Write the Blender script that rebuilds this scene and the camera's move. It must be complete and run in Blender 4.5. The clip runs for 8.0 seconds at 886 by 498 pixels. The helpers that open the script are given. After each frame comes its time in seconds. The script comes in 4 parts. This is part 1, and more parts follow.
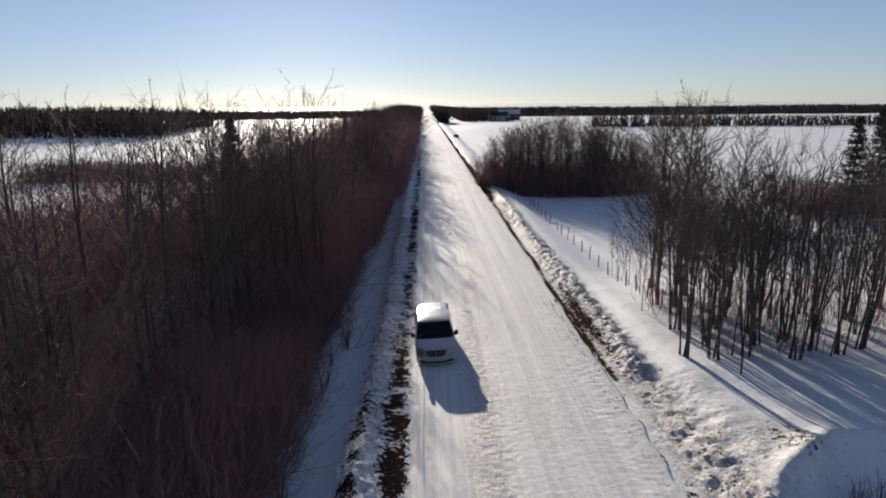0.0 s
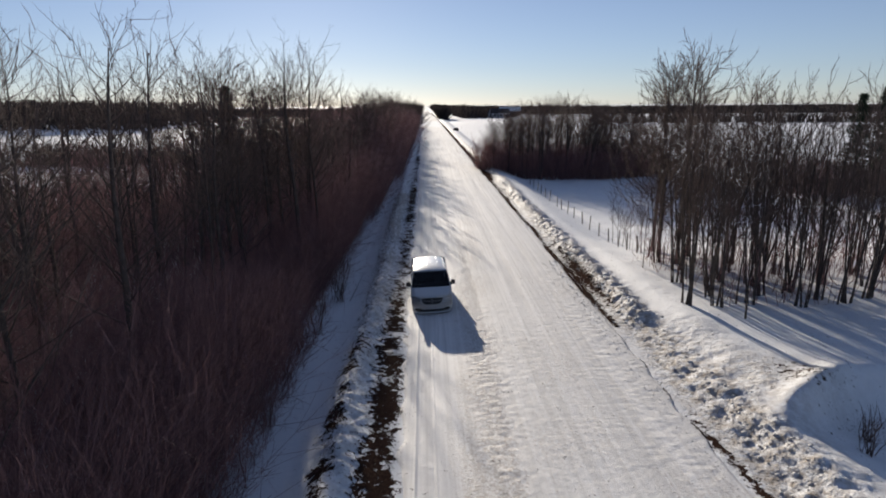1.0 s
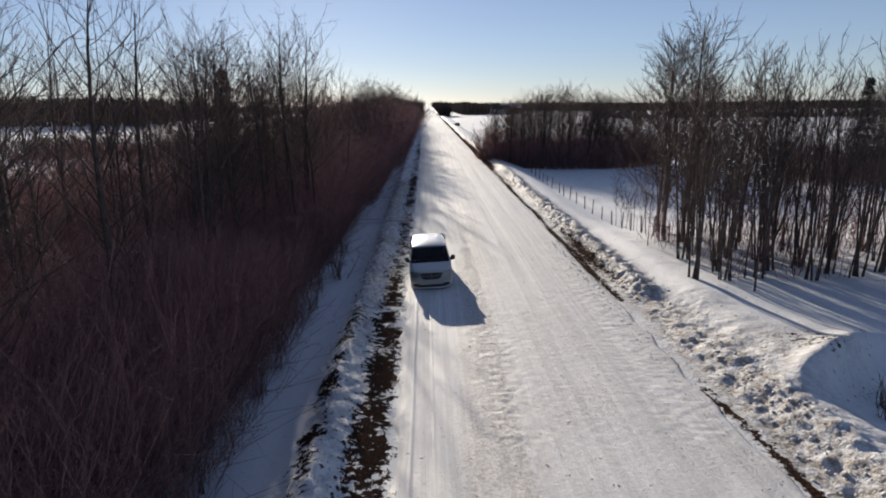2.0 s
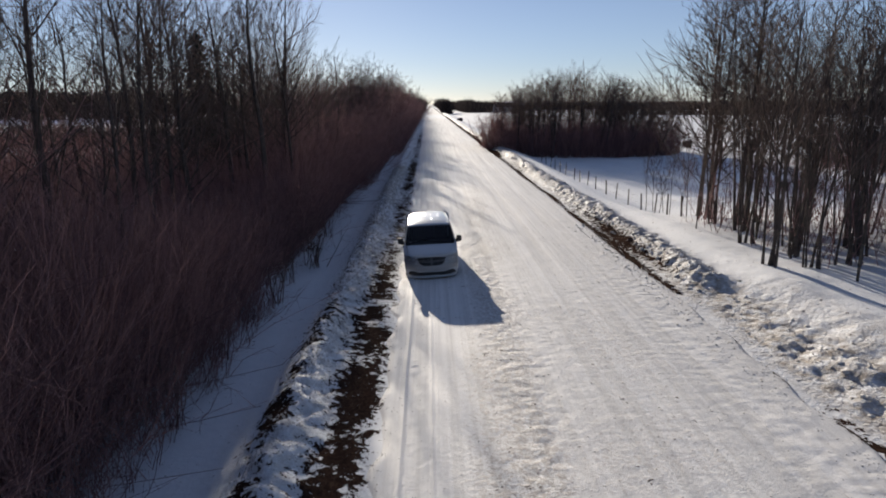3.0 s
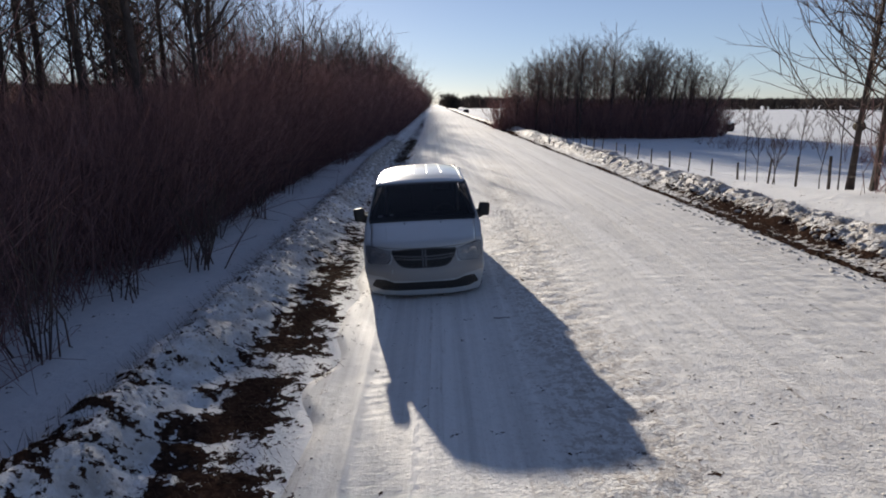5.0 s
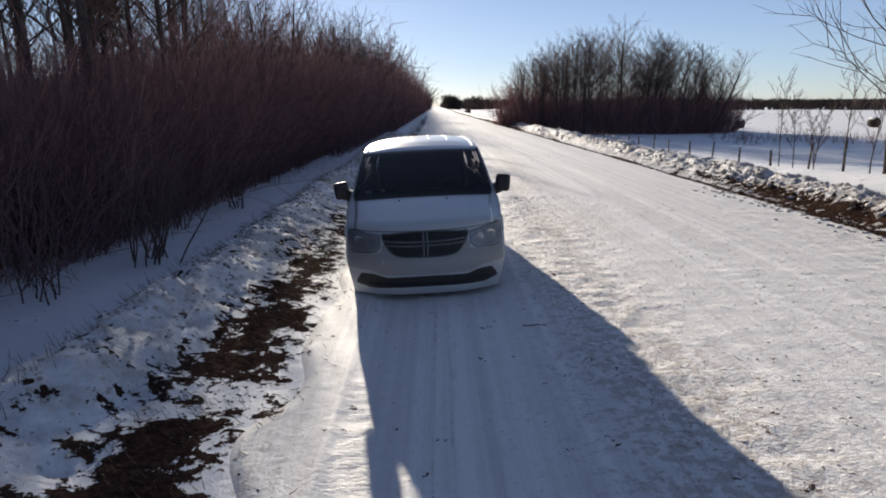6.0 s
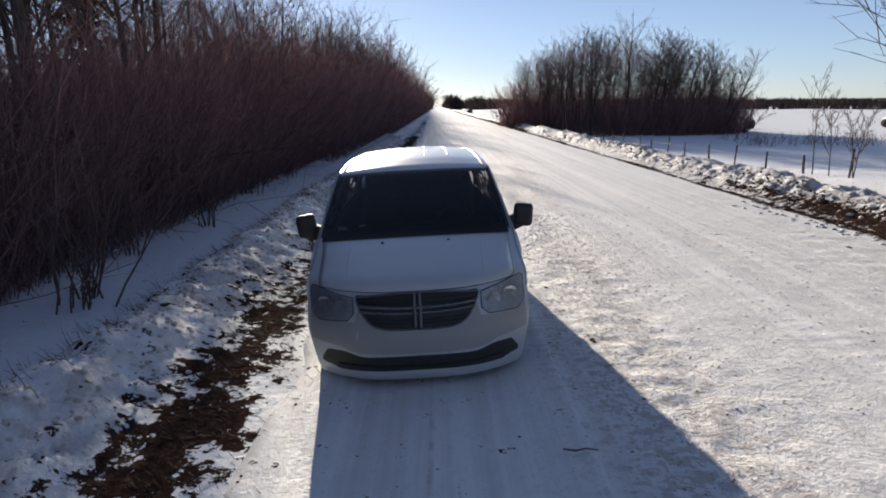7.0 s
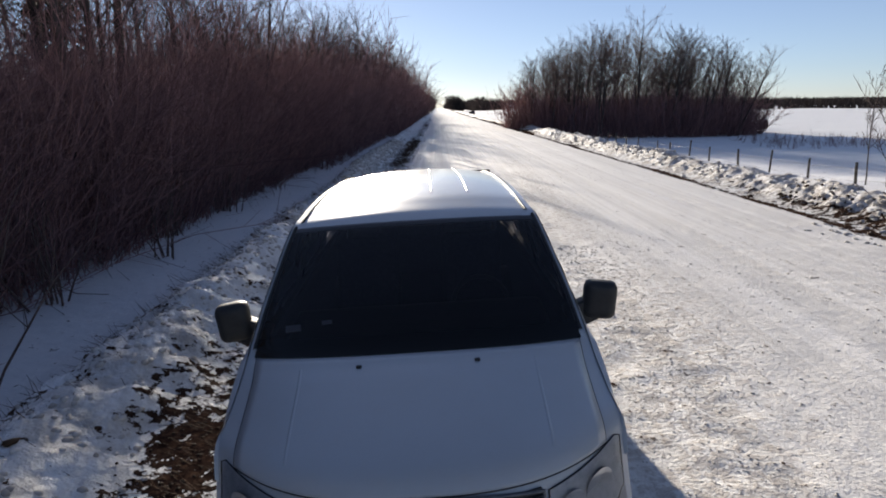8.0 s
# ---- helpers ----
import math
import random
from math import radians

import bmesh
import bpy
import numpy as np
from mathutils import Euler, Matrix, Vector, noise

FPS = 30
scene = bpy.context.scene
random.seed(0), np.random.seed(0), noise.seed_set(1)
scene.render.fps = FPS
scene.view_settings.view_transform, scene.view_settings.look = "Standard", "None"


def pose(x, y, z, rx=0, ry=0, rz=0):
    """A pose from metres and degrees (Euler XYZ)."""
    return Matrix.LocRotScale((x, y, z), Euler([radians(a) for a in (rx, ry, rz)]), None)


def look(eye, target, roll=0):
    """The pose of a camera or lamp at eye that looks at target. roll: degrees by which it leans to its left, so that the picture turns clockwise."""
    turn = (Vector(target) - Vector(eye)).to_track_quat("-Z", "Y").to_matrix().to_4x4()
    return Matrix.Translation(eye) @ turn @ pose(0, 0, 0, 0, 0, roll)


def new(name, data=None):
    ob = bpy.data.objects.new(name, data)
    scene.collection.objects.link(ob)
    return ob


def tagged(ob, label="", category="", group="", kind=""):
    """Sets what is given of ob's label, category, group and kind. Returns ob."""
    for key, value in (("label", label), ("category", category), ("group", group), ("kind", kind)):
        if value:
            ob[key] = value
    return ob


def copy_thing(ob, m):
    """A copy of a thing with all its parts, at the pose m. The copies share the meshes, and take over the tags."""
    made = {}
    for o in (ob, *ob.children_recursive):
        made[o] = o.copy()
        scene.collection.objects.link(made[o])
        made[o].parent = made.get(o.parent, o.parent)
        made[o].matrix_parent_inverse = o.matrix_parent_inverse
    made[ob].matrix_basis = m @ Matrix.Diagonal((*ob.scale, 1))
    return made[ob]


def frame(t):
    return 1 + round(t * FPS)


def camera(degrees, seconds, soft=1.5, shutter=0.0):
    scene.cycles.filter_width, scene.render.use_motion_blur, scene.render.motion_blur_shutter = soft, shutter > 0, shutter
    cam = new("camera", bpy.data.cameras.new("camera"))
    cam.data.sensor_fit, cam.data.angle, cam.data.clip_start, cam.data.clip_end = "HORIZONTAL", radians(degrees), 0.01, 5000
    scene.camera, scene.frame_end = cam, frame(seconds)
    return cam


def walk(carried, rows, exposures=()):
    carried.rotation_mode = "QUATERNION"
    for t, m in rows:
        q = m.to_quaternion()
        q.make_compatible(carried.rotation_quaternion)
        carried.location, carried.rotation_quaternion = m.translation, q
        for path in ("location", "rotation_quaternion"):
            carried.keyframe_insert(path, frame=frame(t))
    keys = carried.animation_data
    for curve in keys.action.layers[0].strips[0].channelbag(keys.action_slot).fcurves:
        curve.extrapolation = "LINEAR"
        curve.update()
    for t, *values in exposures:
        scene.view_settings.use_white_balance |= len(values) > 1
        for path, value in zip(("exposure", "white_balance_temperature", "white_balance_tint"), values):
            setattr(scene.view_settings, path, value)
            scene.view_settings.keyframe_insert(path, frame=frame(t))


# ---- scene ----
cam = camera(70.4, 8.0, 1.9)
# seconds, eye, target, lean
PATH = [
    (0, (-0.369, -28.797, 12.505), (-0.316, -26.85, 12.054), -0.6),
    (0.5, (-0.201, -28.589, 10.637), (-0.148, -26.641, 10.186), -0.4),
    (1, (-0.219, -28.634, 9.756), (-0.166, -26.686, 9.307), -0.4),
    (1.2, (-0.171, -28.649, 8.573), (-0.119, -26.701, 8.123), -0.5),
    (2.3, (-0.093, -27.181, 8.324), (-0.047, -25.234, 7.871), -0.6),
    (2.5, (-0.106, -26.104, 7.71), (-0.059, -24.156, 7.26), -0.1),
    (3, (-0.032, -22.065, 6.193), (0.01, -20.117, 5.742), -0.4),
    (3.5, (0.121, -17.858, 5.503), (0.158, -15.91, 5.05), -0.5),
    (4, (0.245, -13.875, 5.006), (0.278, -11.927, 4.555), -0.6),
    (4.2, (0.287, -13.043, 4.233), (0.317, -11.095, 3.782), -0.6),
    (4.5, (0.294, -12.588, 3.131), (0.324, -10.639, 2.683), -0.5),
    (4.7, (0.254, -11.204, 3.184), (0.283, -9.255, 2.733), -0.4),
    (5.8, (0.134, -8.401, 2.283), (0.16, -6.451, 1.837), -0.2),
    (6, (0.147, -7.391, 2.247), (0.17, -5.441, 1.804), -0.4),
    (6.5, (0.214, -5.859, 2.306), (0.233, -3.909, 1.862), -0.5),
    (7, (0.197, -5.133, 2.31), (0.214, -3.183, 1.867), -0.5),
    (7.5, (0.16, -3.798, 2.33), (0.174, -1.848, 1.888), -0.6),
    (8, (0.111, -2.431, 2.373), (0.121, -0.48, 1.933), -0.8),
]
walk(cam, [(t, look(eye, target, lean)) for t, eye, target, lean in PATH], [(0, 0.56), (3, 0.56), (4.5, 0.56), (6, 0.82), (8, 0.90)])

# ---- light ----
SUN_UP, SUN_LEFT = 12.8, 10.6  # degrees above the horizon, degrees to the left of the road's line
world = bpy.data.worlds.new("winter_sky")
scene.world = world
world.use_nodes = True
wn = world.node_tree.nodes
sky = wn.new("ShaderNodeTexSky")
sky.sky_type, sky.sun_disc = "NISHITA", False
sky.sun_elevation, sky.sun_rotation = radians(SUN_UP), radians(-SUN_LEFT)
sky.altitude, sky.air_density, sky.dust_density, sky.ozone_density = 300, 0.65, 0.14, 2.2
tint = wn.new("ShaderNodeMix")  # the film's cool white balance
tint.data_type, tint.blend_type = "RGBA", "MULTIPLY"
tint.inputs[0].default_value, tint.inputs[7].default_value = 1.0, (0.94, 1.0, 1.17, 1)
soft_sky = wn.new("ShaderNodeHueSaturation")
soft_sky.inputs["Saturation"].default_value = 0.80
haze = wn.new("ShaderNodeTexSky")  # light scattered evenly by thin high haze
haze.sky_type, haze.sun_disc = "NISHITA", False
haze.sun_elevation, haze.sun_rotation = radians(48), radians(-SUN_LEFT)
haze.altitude, haze.air_density, haze.dust_density, haze.ozone_density = 300, 1.0, 0.2, 2.0
veil = wn.new("ShaderNodeMix")
veil.data_type = "RGBA"
veil.inputs[0].default_value = 0.56
world.node_tree.links.new(sky.outputs[0], veil.inputs[6])
world.node_tree.links.new(haze.outputs[0], veil.inputs[7])
world.node_tree.links.new(veil.outputs[2], soft_sky.inputs["Color"])
world.node_tree.links.new(soft_sky.outputs[0], tint.inputs[6])
world.node_tree.links.new(tint.outputs[2], wn["Background"].inputs[0])
wn["Background"].inputs[1].default_value = 0.047
sun = new("sun", bpy.data.lights.new("sun", "SUN"))
sun.data.energy, sun.data.angle, sun.data.color = 4.8, radians(0.55), (1.0, 0.90, 0.765)
sun.matrix_world = look((0, 0, 60), (math.sin(radians(SUN_LEFT)) * 100, -math.cos(radians(SUN_LEFT)) * 100, 60 - 100 * math.tan(radians(SUN_UP))))


# ---- materials ----
def material(name, rough=0.6, metal=0.0):
    m = bpy.data.materials.new(name)
    m.use_nodes = True
    b = m.node_tree.nodes["Principled BSDF"]
    b.inputs["Roughness"].default_value, b.inputs["Metallic"].default_value = rough, metal
    return m, m.node_tree, b


def noise_node(nt, scale, detail=4.0, rough=0.6, stretch=None):
    tex = nt.nodes.new("ShaderNodeTexNoise")
    tex.inputs["Scale"].default_value, tex.inputs["Detail"].default_value, tex.inputs["Roughness"].default_value = scale, detail, rough
    co = nt.nodes.new("ShaderNodeTexCoord")
    if stretch:
        mp = nt.nodes.new("ShaderNodeMapping")
        mp.inputs["Scale"].default_value = stretch
        nt.links.new(co.outputs["Object"], mp.inputs[0])
        nt.links.new(mp.outputs[0], tex.inputs["Vector"])
    else:
        nt.links.new(co.outputs["Object"], tex.inputs["Vector"])
    return tex.outputs["Fac"]


def ramp(nt, fac, stops):
    r = nt.nodes.new("ShaderNodeValToRGB")
    for n, (at, c) in enumerate(stops):
        e = r.color_ramp.elements[n] if n < 2 else r.color_ramp.elements.new(at)
        e.position, e.color = at, (*c, 1)
    nt.links.new(fac, r.inputs[0])
    return r.outputs[0]


def mixed(nt, fac, a, b):
    m = nt.nodes.new("ShaderNodeMix")
    m.data_type = "RGBA"
    for sock, v in ((m.inputs[0], fac), (m.inputs[6], a), (m.inputs[7], b)):
        if isinstance(v, (int, float)):
            sock.default_value = v
        elif isinstance(v, tuple):
            sock.default_value = (*v, 1)
        else:
            nt.links.new(v, sock)
    return m.outputs[2]


def math_node(nt, op, a, b=0.0):
    m = nt.nodes.new("ShaderNodeMath")
    m.operation = op
    for sock, v in ((m.inputs[0], a), (m.inputs[1], b)):
        if isinstance(v, (int, float)):
            sock.default_value = v
        else:
            nt.links.new(v, sock)
    return m.outputs[0]


def bumped(nt, b, height, strength, distance):
    n = nt.nodes.new("ShaderNodeBump")
    n.inputs["Strength"].default_value, n.inputs["Distance"].default_value = strength, distance
    nt.links.new(height, n.inputs["Height"])
    nt.links.new(n.outputs[0], b.inputs["Normal"])


def simple(name, dark, light, scale=8.0, rough=0.6, metal=0.0, bump=0.2, dist=0.01):
    """A material whose colour wanders between two tones, with fine relief."""
    m, nt, b = material(name, rough, metal)
    if rough > 0.8:
        b.inputs["Specular IOR Level"].default_value = 0.15
    f = noise_node(nt, scale, 6.0)
    g = noise_node(nt, scale * 9, 3.0)
    s = math_node(nt, "ADD", math_node(nt, "MULTIPLY", f, 0.65), math_node(nt, "MULTIPLY", g, 0.35))
    nt.links.new(ramp(nt, s, [(0.35, dark), (0.65, light)]), b.inputs["Base Color"])
    if bump:
        bumped(nt, b, g, bump, dist)
    return m


def by_island(name, dark, light, rough=0.8):
    """Each joined piece takes a tone of its own."""
    m, nt, b = material(name, rough)
    b.inputs["Specular IOR Level"].default_value = 0.1
    g = nt.nodes.new("ShaderNodeNewGeometry")
    nt.links.new(ramp(nt, g.outputs["Random Per Island"], [(0.0, dark), (1.0, light)]), b.inputs["Base Color"])
    return m


def soil_snow(name, snow_dark, snow_light, relief, fine, packed=False):
    """Snow with bare soil and dead grass where the mesh's 'soil' attribute is high."""
    m, nt, b = material(name, 0.7)

    def attr(key):
        at = nt.nodes.new("ShaderNodeAttribute")
        at.attribute_name = key
        return at.outputs["Fac"]

    big = noise_node(nt, 0.35, 5.0)
    mid = noise_node(nt, 5.0, 6.0, 0.62)
    small = noise_node(nt, fine, 5.0, 0.7)
    tone = math_node(nt, "ADD", math_node(nt, "MULTIPLY", big, 0.5), math_node(nt, "MULTIPLY", mid, 0.5))
    if packed:
        streak = noise_node(nt, 1.0, 5.0, 0.65, (4.6, 0.05, 1.0))
        tone = math_node(nt, "ADD", math_node(nt, "MULTIPLY", tone, 0.3), math_node(nt, "MULTIPLY", streak, 0.7))
    snow = ramp(nt, tone, [(0.40, snow_dark), (0.58, snow_light)])
    if not packed:
        dirty = math_node(nt, "MULTIPLY", attr("grime"), ramp(nt, noise_node(nt, 3.2, 6.0, 0.7), [(0.36, (0, 0, 0)), (0.62, (1, 1, 1))]))
        snow = mixed(nt, dirty, snow, (0.33, 0.28, 0.23))
    height = math_node(nt, "ADD", math_node(nt, "MULTIPLY", mid, 0.6), math_node(nt, "MULTIPLY", small, 0.4))
    soil = ramp(nt, small, [(0.3, (0.018, 0.011, 0.009)), (0.55, (0.045, 0.027, 0.020)), (0.75, (0.10, 0.062, 0.042))])
    if not packed:
        height = math_node(nt, "ADD", height, math_node(nt, "MULTIPLY", noise_node(nt, 0.7, 4.0, 0.5), 2.2))
        ridge = math_node(nt, "ABSOLUTE", math_node(nt, "SUBTRACT", noise_node(nt, 4.5, 4.0, 0.6, (1.0, 0.7, 1.0)), 0.5), 0.0)
        height = math_node(nt, "ADD", height, math_node(nt, "MULTIPLY", math_node(nt, "MULTIPLY", noise_node(nt, 8.0, 5.0, 0.6), attr("grime")), 2.0))
        height = math_node(nt, "SUBTRACT", height, math_node(nt, "MULTIPLY", math_node(nt, "MULTIPLY", ridge, attr("grime")), 2.6))
    if packed:
        scuff = attr("scuff")
        specks = noise_node(nt, 11.0, 5.0, 0.66)
        grit = ramp(nt, math_node(nt, "MULTIPLY", math_node(nt, "SUBTRACT", specks, 0.46), math_node(nt, "MULTIPLY", scuff, 9.0)), [(0.1, (0, 0, 0)), (0.6, (1, 1, 1))])
        snow = mixed(nt, math_node(nt, "MULTIPLY", grit, 0.55), snow, (0.40, 0.34, 0.29))
        thin = ramp(nt, noise_node(nt, 1.0, 4.0, 0.6, (11.0, 0.16, 1.0)), [(0.60, (0, 0, 0)), (0.70, (1, 1, 1))])
        broken = ramp(nt, mid, [(0.42, (0, 0, 0)), (0.60, (1, 1, 1))])
        snow = mixed(nt, math_node(nt, "MULTIPLY", math_node(nt, "MULTIPLY", thin, broken), 0.6), snow, (0.42, 0.36, 0.31))
        crumbs = ramp(nt, noise_node(nt, 24.0, 3.0, 0.6), [(0.585, (0, 0, 0)), (0.65, (1, 1, 1))])
        snow = mixed(nt, math_node(nt, "MULTIPLY", crumbs, math_node(nt, "ADD", math_node(nt, "MULTIPLY", scuff, 0.6), 0.12)), snow, (0.34, 0.27, 0.21))
        wave = nt.nodes.new("ShaderNodeTexWave")
        wave.bands_direction = "Y"
        for key, value in (("Scale", 6.5), ("Distortion", 7.0), ("Detail", 4.0), ("Detail Scale", 2.5)):
            wave.inputs[key].default_value = value
        co = nt.nodes.new("ShaderNodeTexCoord")
        nt.links.new(co.outputs["Object"], wave.inputs["Vector"])
        height = math_node(nt, "ADD", height, math_node(nt, "MULTIPLY", math_node(nt, "MULTIPLY", wave.outputs["Fac"], attr("tread")), 0.06))
        height = math_node(nt, "ADD", height, math_node(nt, "MULTIPLY", math_node(nt, "MULTIPLY", specks, scuff), 1.1))
    edge = math_node(nt, "ADD", attr("soil"), math_node(nt, "MULTIPLY", math_node(nt, "SUBTRACT", small, 0.5), 1.5))
    edge = math_node(nt, "ADD", edge, math_node(nt, "MULTIPLY", math_node(nt, "SUBTRACT", mid, 0.5), 2.7))
    mask = ramp(nt, edge, [(0.47, (0, 0, 0)), (0.55, (1, 1, 1))])
    nt.links.new(mixed(nt, mask, snow, soil), b.inputs["Base Color"])
    nt.links.new(math_node(nt, "MULTIPLY", math_node(nt, "SUBTRACT", 1.0, mask), 0.25), b.inputs["Specular IOR Level"])
    bumped(nt, b, height, 0.8, relief)
    return m


M_SNOW = soil_snow("field_snow", (0.78, 0.79, 0.80), (0.86, 0.86, 0.86), 0.05, 14.0)
M_ROAD = soil_snow("packed_road_snow", (0.69, 0.67, 0.64), (0.87, 0.85, 0.82), 0.03, 22.0, True)
M_CHUNK = simple("ploughed_snow", (0.62, 0.60, 0.57), (0.84, 0.84, 0.84), 5.0, 0.7, bump=0.6, dist=0.03)
M_BARK = simple("grey_brown_bark", (0.045, 0.037, 0.034), (0.125, 0.102, 0.09), 3.0, 0.9, bump=0.5)
M_TWIG = simple("twig_bark", (0.085, 0.060, 0.052), (0.18, 0.13, 0.112), 2.0, 0.85, bump=0)
M_BRUSH = by_island("brush_stems", (0.115, 0.066, 0.066), (0.34, 0.20, 0.195))
M_FARWOOD = by_island("far_wood_stems", (0.035, 0.028, 0.026), (0.09, 0.07, 0.06), 0.95)
M_NEEDLE = by_island("spruce_needles", (0.012, 0.022, 0.014), (0.035, 0.055, 0.032))
M_GRASS = by_island("dead_grass", (0.026, 0.015, 0.010), (0.105, 0.062, 0.038))
M_POST = simple("weathered_post", (0.05, 0.042, 0.036), (0.14, 0.12, 0.10), 6.0, 0.9)
M_WIRE = simple("rusted_wire", (0.10, 0.08, 0.07), (0.2, 0.17, 0.15), 20.0, 0.6, 0.7, bump=0)
M_HAY = simple("old_hay", (0.03, 0.024, 0.018), (0.085, 0.065, 0.042), 4.0, 0.95, bump=0.8, dist=0.05)
M_GRIT = by_island("snow_clods", (0.42, 0.385, 0.35), (0.66, 0.64, 0.61))
M_CLOD = by_island("soil_clods", (0.02, 0.012, 0.008), (0.075, 0.048, 0.03))
M_SHED = simple("dark_weathered_boards", (0.035, 0.03, 0.03), (0.09, 0.08, 0.075), 2.0, 0.9)
M_WALL = simple("pale_siding", (0.42, 0.42, 0.42), (0.58, 0.58, 0.57), 1.0, 0.8)
M_ROOF = simple("dark_shingle", (0.03, 0.03, 0.035), (0.07, 0.065, 0.07), 2.0, 0.9)
M_PALE = simple("pale_twigs", (0.22, 0.20, 0.20), (0.38, 0.35, 0.35), 2.0, 0.9, bump=0)
M_PANE = simple("dark_pane", (0.02, 0.022, 0.025), (0.04, 0.042, 0.05), 2.0, 0.15, bump=0)

# ---- the ground ----
def smooth(a, b, v):
    t = np.clip((np.asarray(v, float) - a) / (b - a), 0, 1)
    return t * t * (3 - 2 * t)


def bell(v, mid, wide):
    return np.exp(-((np.asarray(v, float) - mid) / wide) ** 2)


GRID = np.random.RandomState(7).rand(64, 64)


def wander(x, y, size):
    """Smooth value noise between -1 and 1 with lumps of about this size in metres."""
    u, v = np.asarray(x, float) / size + 91.3, np.asarray(y, float) / size + 37.7
    i, j = np.floor(u).astype(int), np.floor(v).astype(int)
    fu, fv = u - i, v - j
    fu, fv = fu * fu * (3 - 2 * fu), fv * fv * (3 - 2 * fv)
    g = lambda a, b: GRID[a % 64, b % 64]
    return 2 * ((g(i, j) * (1 - fu) + g(i + 1, j) * fu) * (1 - fv) + (g(i, j + 1) * (1 - fu) + g(i + 1, j + 1) * fu) * fv) - 1


def rough(x, y, size):
    return wander(x, y, size) + 0.5 * wander(y + 13, x - 5, size * 0.47) + 0.25 * wander(x - 31, y + 17, size * 0.22)


ROAD_L, ROAD_R, ROAD_MID = -1.2, 8.1, 3.5


def road_z(x, y):
    """The crowned, rutted top of the packed snow, without its fine lumps."""
    z = 0.08 - 0.15 * ((x - ROAD_MID) / 5.2) ** 2
    for track, deep in ((0.75, 0.02), (2.35, 0.02), (4.7, 0.025), (6.2, 0.025)):
        z = z - deep * bell(x + 0.15 * wander(y * 0, y, 14), track, 0.3) * (0.6 + 0.4 * wander(x, y, 5))
    return z


def ground_z(x, y):
    x, y = np.asarray(x, float), np.asarray(y, float)
    far = smooth(110, 320, np.hypot(x, y))
    # left: ploughed bank, ditch, wood floor
    crest = -2.88 + 0.18 * wander(0 * y, y, 5)
    left = -0.06 - 0.34 * smooth(-3.15, -4.4, x) + 0.10 * smooth(-5.2, -7.5, x)
    left = left + (0.40 + 0.10 * wander(0 * y + 4, y, 3)) * bell(x, crest, 0.52) * (0.9 + 0.18 * wander(x, y, 0.9))
    left = left + (0.05 * rough(x, y, 0.42) + 0.055 * rough(y, x, 0.22)) * smooth(-1.7, -2.4, x) * smooth(-3.9, -3.2, x)
    left = left + 0.05 * wander(x, y, 2.2) * smooth(-4, -6, x)
    # right: ploughed bank, verge, low field; a higher shelf and a field entrance beside the near trees
    shelf = smooth(21.0, 6.0, y) * smooth(-11.6, -10.0, y - 0.6 * (np.clip(x, 0, 14.7) - 11.7) + 0.7 * wander(x, y, 3.5) * smooth(13, 16, x))
    low = -0.85 + 0.12 * wander(x, y, 9)
    verge = 0.12 - (0.12 - low) * smooth(10.7, 14.2, x)
    verge = verge * (1 - shelf) + shelf * (0.10 + 0.42 * smooth(10.1, 11.7, x) + 0.06 * wander(x, y, 3))
    right = -0.09 + (verge + 0.09) * smooth(9.0, 10.6, x)
    gap = smooth(-2.6, -1.0, y) + smooth(-4.6, -9.5, y) * 0.75
    lumps = 0.9 + 0.2 * wander(x, y, 1.1) + 0.15 * wander(y, x, 0.5)
    bank = 9.65 + 0.25 * wander(0 * y + 9, y, 7) + 0.5 * smooth(-4, -12, y)
    right = right + (0.36 + 0.14 * wander(0 * y + 2, y, 4)) * bell(x, bank, 0.62) * lumps * gap * (1 - 0.55 * smooth(45, 120, y))
    right = right + (0.06 * rough(x, y, 0.45) + 0.05 * rough(y, x, 0.22)) * smooth(8.6, 9.2, x) * smooth(10.8, 10.1, x) * np.clip(gap, 0.35, 1)
    churned = smooth(-1.0, -4.0, y) * smooth(8.5, 9.1, x) * smooth(12.5, 11.3, x)
    right = right + churned * (0.035 * rough(x, y, 0.6) + 0.03 * rough(y, x, 0.25))
    # the heap at the corner of the entrance
    along = (x - 12.9) * 0.74 + (y + 9.5) * 0.67
    across = -(x - 12.9) * 0.67 + (y + 9.5) * 0.74
    right = right + 0.38 * bell(across, 0.1, 0.55) * bell(along, 0, 2.0) * (1 + 0.3 * wander(x, y, 0.7))
    z = np.where(x < ROAD_MID, left, right)
    inside = smooth(ROAD_L - 0.25, ROAD_L + 0.25, x) * smooth(ROAD_R + 0.25, ROAD_R - 0.25, x)
    z = z * (1 - inside) + (road_z(x, y) - 0.06) * inside
    z = z + 1.6 * bell(np.hypot((x - 34) / 20, (y - 300) / 45), 0, 1)
    drift = 0.07 * wander(x, y, 3.1) + 0.10 * wander(y, x, 7.3)
    z = z + drift * (smooth(15.5, 18, x) + smooth(-20, -26, x))
    # the country: a low swell in the field on the left, and long gentle waves
    z = z + 3.2 * bell(np.hypot((x + 150) / 110, (y - 300) / 80), 0, 1) * smooth(-25, -60, x)
    z = z + far * (1 - bell(x, ROAD_MID, 14)) * (0.5 * wander(x, y, 60) + 0.7 * wander(x, y, 170))
    return z


